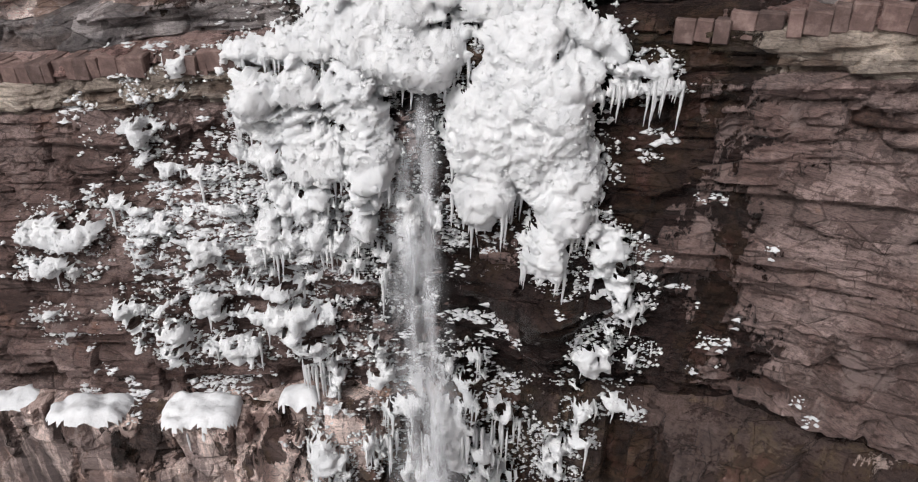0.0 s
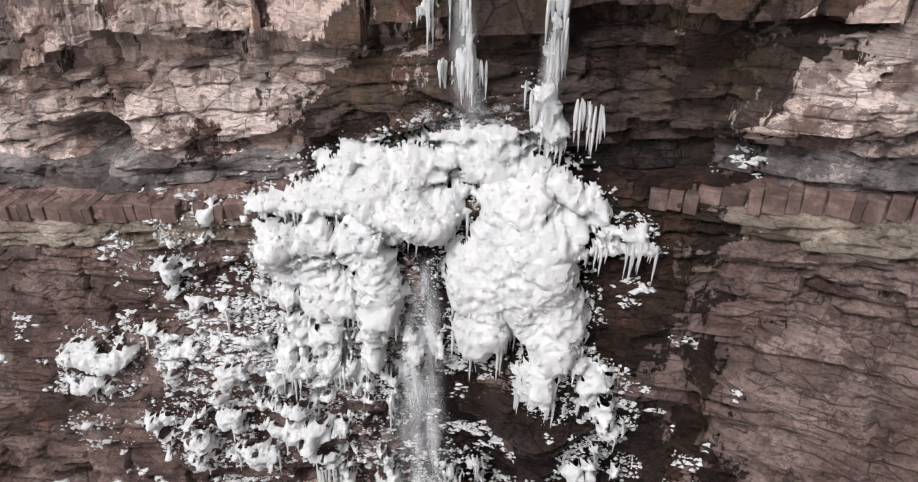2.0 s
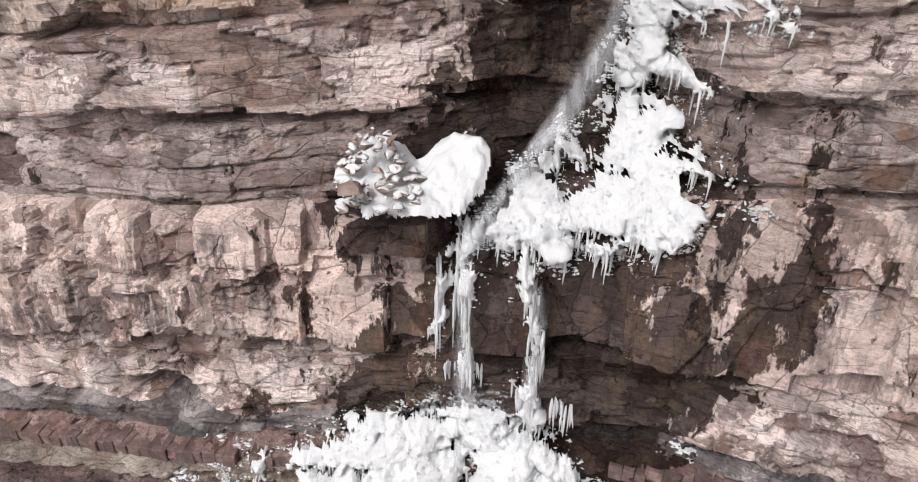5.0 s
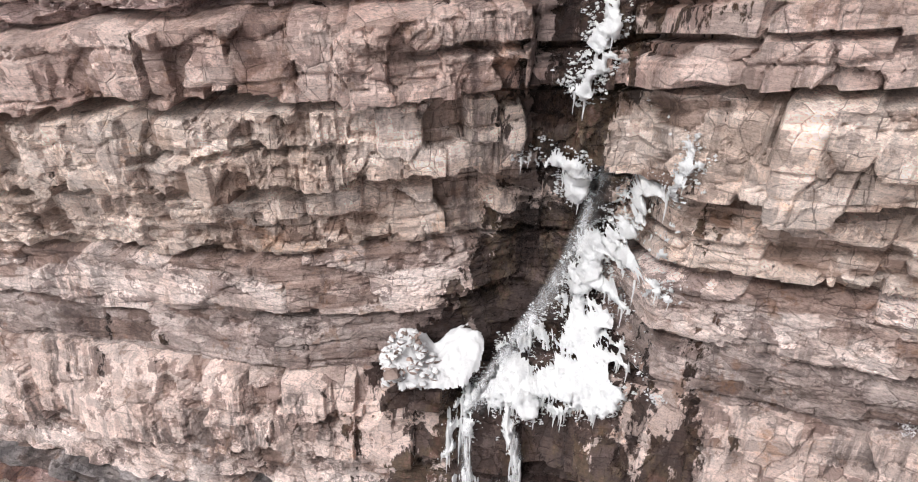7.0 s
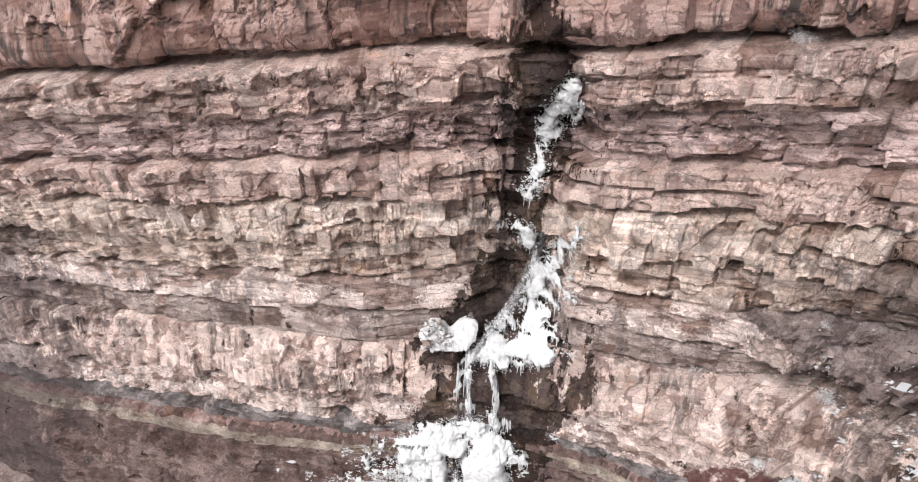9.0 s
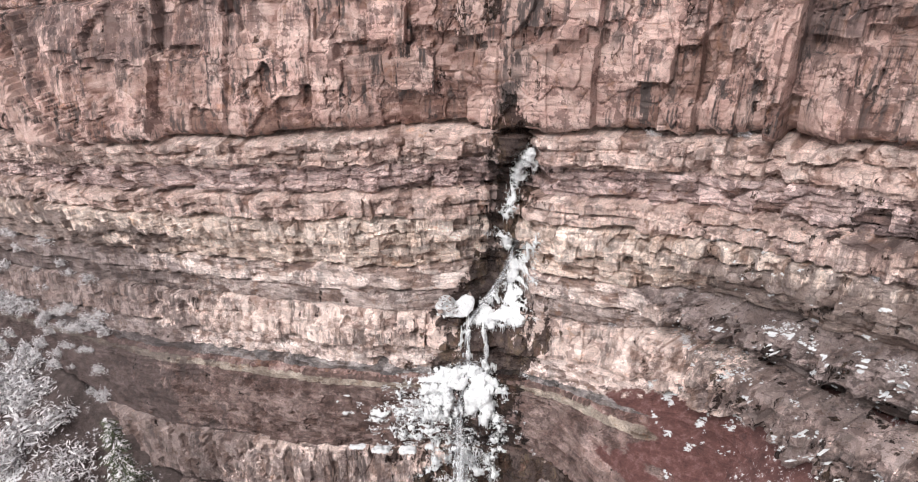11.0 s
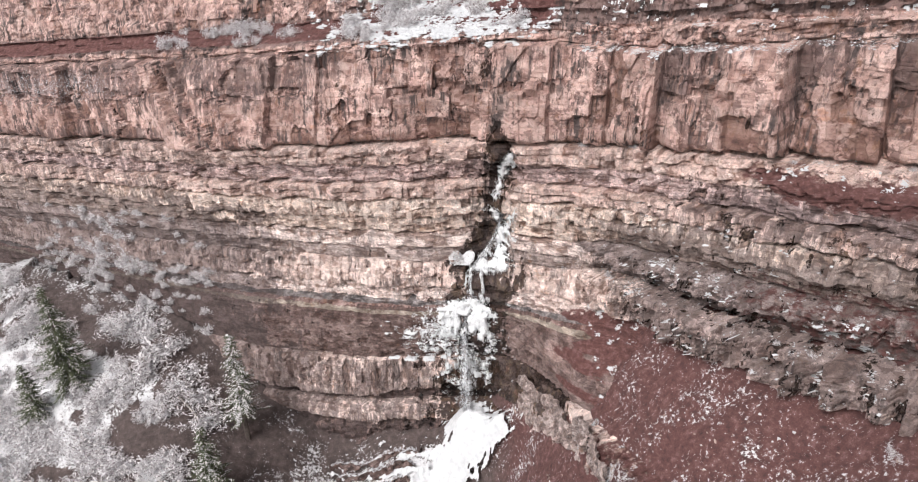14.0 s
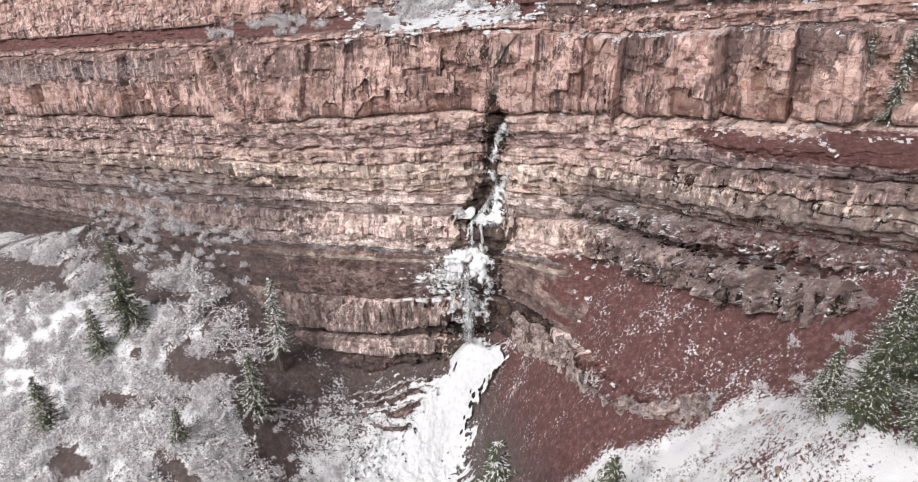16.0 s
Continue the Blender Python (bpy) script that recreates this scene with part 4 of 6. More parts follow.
def front(x, z, grid):
    u, v = np.clip((x - RX) / RS - 0.5, 0, grid.shape[1] - 1.001), np.clip((z - RZ) / RS - 0.5, 0, grid.shape[0] - 1.001)
    i, j = np.floor(v).astype(int), np.floor(u).astype(int)
    v, u = v - i, u - j
    return (grid[i, j] * (1 - u) + grid[i, j + 1] * u) * (1 - v) + (grid[i + 1, j] * (1 - u) + grid[i + 1, j + 1] * u) * v


DRIPS = []


def pillows(x, z, seed):
    """Rounded knobs packed side by side, with creases between them."""
    return np.sqrt(np.maximum(0, 1 - (worley(x, z, 0 * x + 0.5, seed) / 0.85) ** 2))


def ice_part(parent, name, strokes, seed, label="", step=0.03, ragged=0.16, holes=0.3, knob=1.0, terraces=0.0, drips=30, crumbs=500, streaky=False):
    """A skin of ice on the rock: strokes run from x, z to x, z, with the half width at both ends and the thickness."""
    st = np.array(strokes, float)
    wide = st[:, 4:6].max(1)
    xs = np.arange((np.minimum(st[:, 0], st[:, 2]) - wide).min() - 0.4, (np.maximum(st[:, 0], st[:, 2]) + wide).max() + 0.4, step)
    zs = np.arange((np.minimum(st[:, 1], st[:, 3]) - wide).min() - 0.4, (np.maximum(st[:, 1], st[:, 3]) + wide).max() + 0.4, step)
    ax, az = np.meshgrid(xs, zs)
    wx = ax + 0.30 * fbm(ax * 1.7, az * 1.7, 0, 4, seed)
    wz = az + 0.30 * fbm(ax * 1.7, az * 1.7, 9, 4, seed)
    total = np.zeros(ax.shape)
    for x0, z0, x1, z1, r0, r1, th in strokes:
        f = np.clip(((wx - x0) * (x1 - x0) + (wz - z0) * (z1 - z0)) / ((x1 - x0) ** 2 + (z1 - z0) ** 2 + 1e-6), 0, 1)
        r = r0 + (r1 - r0) * f
        a = r - np.hypot(wx - x0 - f * (x1 - x0), wz - z0 - f * (z1 - z0))
        e = np.clip(a / r, 0, 1)
        total = total + np.exp(9 * np.where(a > 0, th * (1 - (1 - e) ** 2), a))
    body = np.log(total) / 9
    rock = front(ax, az, FRONT)
    rough = fbm(ax * 2.6, az * 2.2, 4, 4, seed + 3) + 0.7 * fbm(ax * 9, az * 6, 4, 3, seed + 4)
    if streaky:
        rough = 1.2 * fbm(ax * 1.5, az * 6.5, 4, 4, seed + 3) + 0.7 * fbm(ax * 5, az * 13, 4, 3, seed + 4)
    # ice gathers on the ledges and leaves the undercuts bare
    thick = body + ragged * rough - holes * np.maximum(0, worley(ax * 2.6, az * 3.6, 0 * ax, seed + 15) - 0.45) - 0.02
    thick = thick + np.clip(0.55 * (front(ax, az + 0.16, FRONT) - rock), -0.12, 0.12)
    swell = np.maximum(body, 0) * ease(0, 0.3, thick) * (1 + 0.5 * fbm(ax * 1.4, az * 1.4, 3, 3, seed + 16)) + 0.5 * np.clip(thick, 0, 0.08)
    deep = ease(0.03, 0.28, swell)
    y = rock * (1 - deep) + (front(ax, az, SMOOTH) - 0.04) * deep - swell
    qx, qz = ax + 0.14 * fbm(ax * 3, az * 3, 2, 4, seed + 5), az + 0.14 * fbm(ax * 3, az * 3, 6, 4, seed + 6)
    qy = 1.5 * y
    knobs = lambda f, k: np.sqrt(np.maximum(0, 1 - (worley(qx * f, qy * f, qz * f, seed + k) / 0.8) ** 2))
    lumps = 0.10 * knobs(3.4, 7) * ease(-0.3, 0.3, fbm(ax * 0.9, az * 0.9, 5, 2, seed + 12)) + 0.075 * knobs(7.0, 8) + 0.04 * knobs(15.0, 9)
    lumps = knob * lumps * ease(-0.05, 0.15, thick)
    if terraces:
        shelf = pillows(qx * 3.6 + 0.8 * qz, qz * 7.5 + 1.2 * qx, seed + 10)
        lumps = lumps + terraces * shelf * ease(-0.02, 0.2, thick)
    # the knobs stand out square to the swell
    gz, gx = (np.clip(g, -0.9, 0.9) for g in np.gradient(blurred(y, 9, 2), step))
    out = (lumps + 0.05 * fbm(ax * 12, az * 11, 3, 4, seed + 20)) / np.sqrt(1 + gx**2 + gz**2)
    y = y + 2.5 * np.maximum(0, 0.05 - thick)
    verts = np.stack([ax + gx * out + 0.03 * fbm(ax * 8, az * 8, 0, 2, seed + 30), y - out, az + gz * out], -1)
    quads = grid_quads(*ax.shape)
    tall = np.ptp(y.ravel()[quads], axis=1)
    keep = (thick.ravel()[quads] > -0.05).all(1) & ((tall < 5 * step) | (swell.ravel()[quads].max(1) > 0.25))
    v, q, _ = kept_part(verts.reshape(-1, 3), quads[keep])
    ob = under(parent, name, mesh_of(name, v, q, ICE, smooth=True), label)
    # crumbs of rime about the rim
    rs = np.random.RandomState(seed + 1)
    at = np.argwhere((thick > -0.20) & (thick < 0.08) & (rough > -0.25))
    at = at[rs.permutation(len(at))[:crumbs]]
    on = np.argwhere(swell > 0.03)
    on = on[rs.permutation(len(on))[: min(9000, int(320 * len(on) * step * step))]]
    cen = np.concatenate([np.stack([ax[at[:, 0], at[:, 1]], rock[at[:, 0], at[:, 1]] - 0.02, az[at[:, 0], at[:, 1]]], -1), verts[on[:, 0], on[:, 1]] + (0, 0.012, 0)])
    sz = (0.010 + 0.026 * rs.rand(len(cen), 1) ** 2) * rs.uniform([0.7, 0.6, 0.5], [1.6, 1.2, 1.2], (len(cen), 3))
    tagged(under(parent, "ice_crust", lump_cloud("ice_crust", cen, sz, ICE, seed, 0.45)), kind="stuff")
    # lower rims, where icicles form
    rim = np.argwhere((thick[5:, :] > 0.10) & (thick[:-5, :] < 0))
    for r, c in rim[np.random.RandomState(seed).permutation(len(rim))[:drips]]:
        DRIPS.append((parent, tuple(verts[r + 5, c] + np.array([0, 0.02, 0.02]))))
    return ob


def spikes(name, bundles, seed):
    """Bundles of long icicles grown together: top x, z, bottom x, z, half width, how many, least and most length."""
    r = np.random.RandomState(seed)
    verts, quads = [], []
    for x0, z0, x1, z1, half, many, lo, hi in bundles:
        for _ in range(many):
            f = r.rand() ** 0.9
            x, z, ln = x0 + (x1 - x0) * f + r.normal() * half * 0.55, z0 + (z1 - z0) * f, r.uniform(lo, hi)
            y = float(front(np.array(x), np.array(z), SMOOTH)) - 0.10 - abs(r.normal()) * 0.12
            w, lean = r.uniform(0.018, 0.05), r.normal() * 0.02
            base = len(verts)
            for k in range(8):
                g = k / 7
                rad = w * (min(1, 0.25 + 2.2 * g) * (1 - g) ** 0.75) * (1 + 0.22 * r.uniform(-1, 1)) + 0.003
                for a in range(6):
                    verts.append((x + lean * g + rad * math.cos(a * 1.0472), y + rad * math.sin(a * 1.0472), z - ln * g))
            quads += [(base + k * 6 + a, base + (k + 1) * 6 + a, base + (k + 1) * 6 + (a + 1) % 6, base + k * 6 + (a + 1) % 6) for k in range(7) for a in range(6)]
    return mesh_of(name, verts, quads, ICE, smooth=True)


apron = thing("frozen_apron", "bulging white ice apron frozen onto the cliff beside the waterfall", "ice")
ice_part(apron, "ice_cap", [(-3.3, 11.65, -1.9, 11.95, 0.2, 0.36, 0.3), (-1.9, 11.95, -0.7, 12.3, 0.36, 0.5, 0.34), (-0.6, 12.4, 0.5, 12.6, 0.45, 0.42, 0.32), (0.5, 12.65, 1.5, 12.4, 0.36, 0.28, 0.32), (-1.2, 12.0, -0.5, 11.7, 0.6, 0.5, 0.53), (1.5, 12.3, 2.0, 12.0, 0.22, 0.15, 0.24)], 700, "broad rounded cap of white ice", ragged=0.15, holes=0.1, knob=0.5, drips=22, crumbs=350)
ice_part(apron, "ice_curtain", [(-2.8, 11.15, -1.4, 11.35, 0.45, 0.5, 0.4), (-1.35, 11.2, -1.3, 9.5, 0.36, 0.2, 0.4), (-2.2, 10.9, -2.0, 9.9, 0.85, 0.6, 0.29), (-2.9, 10.4, -2.6, 9.4, 0.4, 0.4, 0.19), (-2.7, 9.2, -1.5, 9.35, 0.3, 0.26, 0.21)], 720, ragged=0.30, holes=0.7, knob=1.0, drips=46, crumbs=1700)
ice_part(apron, "ice_lobe", [(0.85, 12.1, 0.75, 10.9, 0.6, 0.85, 0.54), (0.5, 10.9, 0.25, 9.75, 0.55, 0.26, 0.46), (1.35, 11.5, 1.5, 10.5, 0.62, 0.5, 0.45), (1.5, 10.1, 1.3, 9.2, 0.42, 0.28, 0.3), (1.0, 10.4, 1.4, 9.9, 0.45, 0.35, 0.34), (2.15, 11.7, 2.55, 11.65, 0.18, 0.14, 0.22)], 740, "great rounded lobe of white ice fringed with icicles", ragged=0.17, holes=0.15, knob=0.9, drips=66, crumbs=900)
ice_part(apron, "ice_ribbon", [(1.95, 9.5, 2.3, 8.7, 0.24, 0.26, 0.15), (2.3, 8.7, 2.1, 7.6, 0.26, 0.2, 0.17), (2.1, 7.6, 1.95, 6.6, 0.2, 0.22, 0.17), (1.95, 6.6, 1.7, 5.0, 0.22, 0.26, 0.18), (2.2, 7.35, 2.8, 7.45, 0.12, 0.08, 0.15), (2.3, 6.5, 2.6, 6.4, 0.15, 0.1, 0.14)], 760, ragged=0.26, holes=0.4, streaky=True, drips=24, crumbs=1500)
ice_part(apron, "ice_drape", [(-5.2, 9.5, -3.9, 9.1, 0.12, 0.22, 0.16), (-3.9, 9.1, -3.1, 8.6, 0.26, 0.3, 0.19), (-3.1, 8.7, -2.6, 8.0, 0.26, 0.3, 0.23), (-2.6, 7.6, -2.2, 7.0, 0.3, 0.2, 0.22), (-4.0, 8.5, -3.9, 8.0, 0.16, 0.2, 0.16), (-4.6, 7.8, -4.4, 7.2, 0.2, 0.26, 0.22), (-3.7, 7.3, -3.4, 6.9, 0.22, 0.18, 0.19), (-6.6, 9.0, -5.6, 9.1, 0.16, 0.22, 0.19), (-6.6, 8.3, -6.0, 8.5, 0.14, 0.2, 0.16), (-4.7, 11.1, -4.6, 10.3, 0.14, 0.10, 0.16), (-3.95, 11.6, -3.9, 11.0, 0.2, 0.14, 0.16), (-1.5, 7.4, -1.2, 6.7, 0.15, 0.22, 0.18), (-4.9, 8.9, -4.0, 8.6, 0.08, 0.14, 0.14), (-3.4, 8.2, -2.9, 7.6, 0.14, 0.2, 0.16), (-2.4, 8.7, -2.0, 8.0, 0.2, 0.16, 0.16), (-6.9, 7.2, -6.0, 7.4, 0.06, 0.10, 0.12), (-5.3, 7.9, -5.0, 7.2, 0.08, 0.10, 0.14), (-4.3, 9.9, -3.4, 9.6, 0.08, 0.14, 0.14), (-5.6, 10.3, -4.9, 10.1, 0.06, 0.08, 0.12), (-2.0, 7.1, -2.1, 6.2, 0.2, 0.16, 0.19)], 780, ragged=0.30, holes=0.45, streaky=True, drips=26, crumbs=2600)
ice_part(apron, "ice_island", [(-0.75, 9.7, -0.8, 9.2, 0.14, 0.1, 0.2), (-0.35, 9.5, -0.35, 9.1, 0.08, 0.05, 0.16), (-1.05, 8.9, -1.1, 8.2, 0.1, 0.08, 0.2), (-1.9, 9.1, -1.5, 8.7, 0.2, 0.14, 0.18), (-2.0, 8.3, -1.9, 7.8, 0.12, 0.1, 0.16)], 795, ragged=0.3, holes=0.5, drips=10, crumbs=900)
ice_part(apron, "ice_pillar", [(0.35, 7.0, 0.3, 6.4, 0.2, 0.24, 0.2), (-0.3, 6.8, -0.1, 6.0, 0.28, 0.25, 0.22), (0.7, 6.3, 1.0, 6.0, 0.26, 0.16, 0.21), (-1.4, 5.6, -1.3, 5.2, 0.3, 0.25, 0.21), (-2.3, 5.6, -2.1, 5.0, 0.26, 0.2, 0.2), (0.1, 5.4, 0.6, 5.2, 0.35, 0.3, 0.21), (-0.8, 6.3, -1.0, 6.0, 0.14, 0.12, 0.15)], 800, ragged=0.34, holes=0.6, drips=50, crumbs=1500)
ice_part(apron, "ice_spatter", [(-0.9, 4.6, 0.9, 4.2, 0.45, 0.5, 0.26), (-1.8, 3.2, 0.2, 2.9, 0.3, 0.6, 0.26), (0.1, 2.4, -0.2, 1.4, 0.6, 0.7, 0.3), (2.0, 4.4, 2.0, 3.0, 0.2, 0.25, 0.24), (-3.6, 4.0, -2.2, 4.4, 0.12, 0.2, 0.2)], 820, step=0.05, ragged=0.5, holes=0.8, drips=12, crumbs=1500)
under(apron, "icicle_cluster", spikes("icicle_cluster", [(0.5, 10.0, 0.15, 9.6, 0.2, 10, 0.3, 0.6), (1.0, 10.4, 1.9, 10.5, 0.15, 22, 0.35, 0.9), (-4.6, 5.9, -3.6, 5.9, 0.1, 22, 0.3, 0.7), (-2.5, 7.0, -2.0, 6.6, 0.2, 18, 0.3, 0.8), (-1.7, 5.6, 0.9, 6.0, 0.15, 46, 0.35, 0.9), (-2.4, 9.2, -1.6, 9.3, 0.1, 14, 0.3, 0.7)], 5))

cascade = thing("frozen_cascade", "white ice encrusting the narrow chute above the overhang", "ice")
ice_part(cascade, "ice_lip", [(0.55, 16.55, 1.2, 16.85, 0.22, 0.28, 0.28), (1.2, 16.85, 2.52, 17.2, 0.3, 0.34, 0.31), (1.2, 16.65, 1.7, 16.55, 0.26, 0.2, 0.24), (2.52, 17.2, 3.32, 17.5, 0.34, 0.34, 0.31), (2.82, 17.8, 3.12, 18.8, 0.22, 0.24, 0.24), (3.07, 18, 3.72, 18.3, 0.38, 0.3, 0.29), (3.22, 17.65, 4.17, 17.85, 0.14, 0.05, 0.22), (2.2, 16.5, 3.2, 16.9, 0.1, 0.18, 0.19)], 840, ragged=0.2, holes=0.3, knob=0.9, terraces=0.06, drips=80, crumbs=1200)
ice_part(cascade, "ice_step", [(3.1, 19, 3.45, 20.1, 0.24, 0.28, 0.31), (3.25, 19.2, 3.95, 19, 0.32, 0.2, 0.35), (3.4, 20.1, 3.85, 20.4, 0.3, 0.28, 0.35), (3.75, 20.5, 4.5, 20.4, 0.14, 0.06, 0.27), (3.75, 20.7, 3.95, 22.1, 0.2, 0.18, 0.35), (3.95, 22.1, 4.15, 24.4, 0.16, 0.08, 0.31)], 860, "knobbly terraces of white ice down the chute", ragged=0.18, holes=0.25, knob=0.9, terraces=0.06, drips=40, crumbs=1000)
ice_part(cascade, "ice_strand", [(1.3, 22.5, 2.7, 22.6, 0.07, 0.2, 0.29), (2.65, 22.5, 2.65, 21.4, 0.22, 0.12, 0.29), (3.6, 29.7, 3.3, 28.6, 0.4, 0.4, 0.39), (3.2, 28.7, 2.95, 27.4, 0.36, 0.3, 0.39), (2.95, 27.4, 2.6, 25.6, 0.24, 0.12, 0.29), (2.0, 24.8, 2.4, 24.75, 0.1, 0.08, 0.2), (3.9, 28.9, 3.95, 28.2, 0.2, 0.1, 0.29), (2.6, 25.5, 2.5, 24.6, 0.12, 0.1, 0.2)], 880, ragged=0.20, holes=0.25, knob=0.8, terraces=0.06, drips=30, crumbs=1600)
ice_part(cascade, "ice_curtain", [(0.05, 16.7, 0.1, 15.3, 0.10, 0.16, 0.22), (-0.3, 15.9, -0.35, 14.6, 0.06, 0.08, 0.16), (1.25, 16.9, 1.15, 15.8, 0.16, 0.12, 0.26), (1.2, 15.8, 1.35, 14.2, 0.10, 0.12, 0.2), (1.2, 13.5, 1.5, 13.1, 0.24, 0.22, 0.28), (0.2, 14.4, 0.15, 13.9, 0.10, 0.08, 0.18)], 900, ragged=0.12, holes=0.2, knob=0.4, drips=30, crumbs=80)
under(cascade, "icicle_cluster", spikes("icicle_cluster", [(0.05, 16.8, -0.05, 15.4, 0.09, 26, 0.5, 1.2), (-0.35, 16.2, -0.4, 15.0, 0.07, 22, 0.5, 1.1), (0.15, 15.0, 0.2, 14.0, 0.10, 16, 0.3, 0.8), (1.3, 17.0, 1.2, 15.8, 0.12, 36, 0.5, 1.3), (1.25, 16.0, 1.4, 14.2, 0.12, 36, 0.4, 1.1), (0.7, 16.9, 1.0, 16.6, 0.2, 20, 0.3, 0.8), (1.6, 16.9, 1.8, 16.6, 0.25, 16, 0.3, 0.9), (1.75, 13.6, 1.95, 13.5, 0.12, 14, 0.3, 0.8), (1.0, 13.8, 1.4, 13.4, 0.15, 16, 0.3, 0.6), (-0.25, 14.0, 0.3, 14.0, 0.15, 22, 0.3, 0.7), (2.2, 17.4, 3.4, 17.5, 0.2, 20, 0.2, 0.5)], 6), "bundles of long white icicles")
for ob in (apron, cascade):
    for child in ob.children:
        if child.name.startswith(("icicle_cluster", "ice_island", "ice_strand")):
            tagged(child, kind="stuff")

# ---- icicles ----


def cone_mesh(name, length, radius, seed):
    r = random.Random(seed)
    verts, quads = [], []
    rings = 5
    for k in range(rings):
        f = k / (rings - 1)
        w = radius * (1 - f) ** 0.8 * (1 + 0.25 * r.uniform(-1, 1)) + 0.003
        for a in range(6):
            verts.append((w * math.cos(a * math.pi / 3) + 0.01 * math.sin(5 * f), w * math.sin(a * math.pi / 3), -length * f))
    for k in range(rings - 1):
        for a in range(6):
            b = (a + 1) % 6
            quads.append((k * 6 + a, (k + 1) * 6 + a, (k + 1) * 6 + b, k * 6 + b))
    return mesh_of(name, verts, quads, ICE, smooth=True)


ICICLES = [cone_mesh("icicle", ln, rd, k) for k, (ln, rd) in enumerate([(0.2, 0.016), (0.32, 0.02), (0.45, 0.024), (0.65, 0.03), (0.25, 0.026)])]
rr = random.Random(11)
for owner, (x, y, z) in DRIPS:
    ob = under(owner, "icicle", rr.choice(ICICLES))
    ob.location = (x + rr.uniform(-0.03, 0.03), y - 0.01, z + 0.04)
    ob.scale = (1, 1, rr.uniform(0.5, 1.2))

# ---- the falling water ----


def make_water():
    m, n, l, p = nodes_of("falling_water")
    c = ramp(n, l, tex(n, l, 3.0, (1, 1, 0.25), 6), [(0.3, (0.5, 0.51, 0.53)), (0.7, (0.8, 0.81, 0.83))])
    l.new(c, p.inputs["Base Color"])
    p.inputs["Roughness"].default_value = 0.5
    streak = ramp(n, l, tex(n, l, 3.4, (1.3, 1.3, 0.22), 8, 0.62), [(0.43, grey(0)), (0.66, grey(0.56))])
    l.new(sums(n, l, streak, attr(n, "veil"), "MULTIPLY"), p.inputs["Alpha"])
    return m


WATER = make_water()


def ribbon(name, path, widths, seed, layers=3):
    """Layers of thin falling water that follow a path; denser at the middle."""
    P = np.array(path, float)
    d = np.concatenate([[0], np.cumsum(np.linalg.norm(np.diff(P, axis=0), axis=1))])
    m = max(8, int(d[-1] / 0.12))
    s = np.linspace(0, d[-1], m)
    line = np.stack([np.interp(s, d, P[:, k]) for k in range(3)], -1)
    wd = np.interp(s, d, widths)
    cols, made = 15, []
    for k in range(layers):
        u = np.linspace(-1, 1, cols)
        wob = 0.10 * fbm(s / 0.8, k * 5.0, 0, 3, seed + k)
        gx2 = line[:, 0, None] + wd[:, None] * u[None] * (0.7 + 0.2 * k) + wob[:, None]
        gy2 = line[:, 1, None] - 0.10 * k + 0.08 * fbm(gx2 * 4, s[:, None] * 1.2, k, 3, seed + 9) + 0 * gx2
        gz2 = line[:, 2, None] + 0 * gx2
        ends = ease(0, 0.4, s) * (1 - 0.6 * ease(d[-1] - 1.2, d[-1], s))
        veil = ((1 - np.abs(u) ** 1.6)[None] * ends[:, None] * (1.0 - 0.2 * k)).ravel()
        made.append(mesh_of(name if k == 0 else "veil", np.stack([gx2, gy2, gz2], -1).reshape(-1, 3), grid_quads(m, cols), WATER, dict(veil=veil), smooth=True))
    stream = under(water, name, made[0])
    for me in made[1:]:
        under(stream, "veil", me)


water = thing("waterfall", "thin white waterfall streaming down a wet chute between ice", "waterfall")
ribbon("chute_stream", [(4.0, 11.6, 26.0), (3.75, 12.0, 24.6), (3.3, 12.3, 22.8), (2.9, 12.5, 21.1), (2.35, 12.6, 19.3), (1.75, 12.4, 18.2), (0.95, 11.7, 17.3), (0.35, 11.0, 16.8), (0.1, 10.7, 16.4)], [0.12, 0.18, 0.24, 0.2, 0.26, 0.3, 0.3, 0.24, 0.14], 10, 5)
ribbon("free_stream", [(0.1, 10.5, 16.6), (0.05, 10.4, 15.5), (0.1, 10.3, 14.0), (0.25, 10.2, 12.9)], [0.15, 0.16, 0.2, 0.35], 20)
ribbon("thin_stream", [(1.2, 10.4, 16.6), (1.3, 10.3, 15.2), (1.2, 10.2, 13.0)], [0.1, 0.12, 0.25], 30)
ribbon("plume", [(-0.45, 9.2, 11.7), (-0.55, 8.8, 10.6), (-0.55, 8.6, 9.2), (-0.5, 8.4, 7.6), (-0.4, 8.2, 5.5), (-0.3, 7.8, 3.0), (-0.2, 7.4, 0.5)], [0.16, 0.26, 0.36, 0.40, 0.5, 0.6, 0.8], 40, 4)
ribbon("spray", [(-0.5, 8.7, 11.2), (-0.55, 8.3, 9.2), (-0.45, 8.0, 7.2), (-0.4, 7.8, 5.2), (-0.3, 7.4, 2.5), (-0.2, 7.0, 0.5)], [0.3, 0.5, 0.65, 0.8, 0.9, 1.1], 60, 2)

# ---- snow shelf and its rocks above the overhang ----


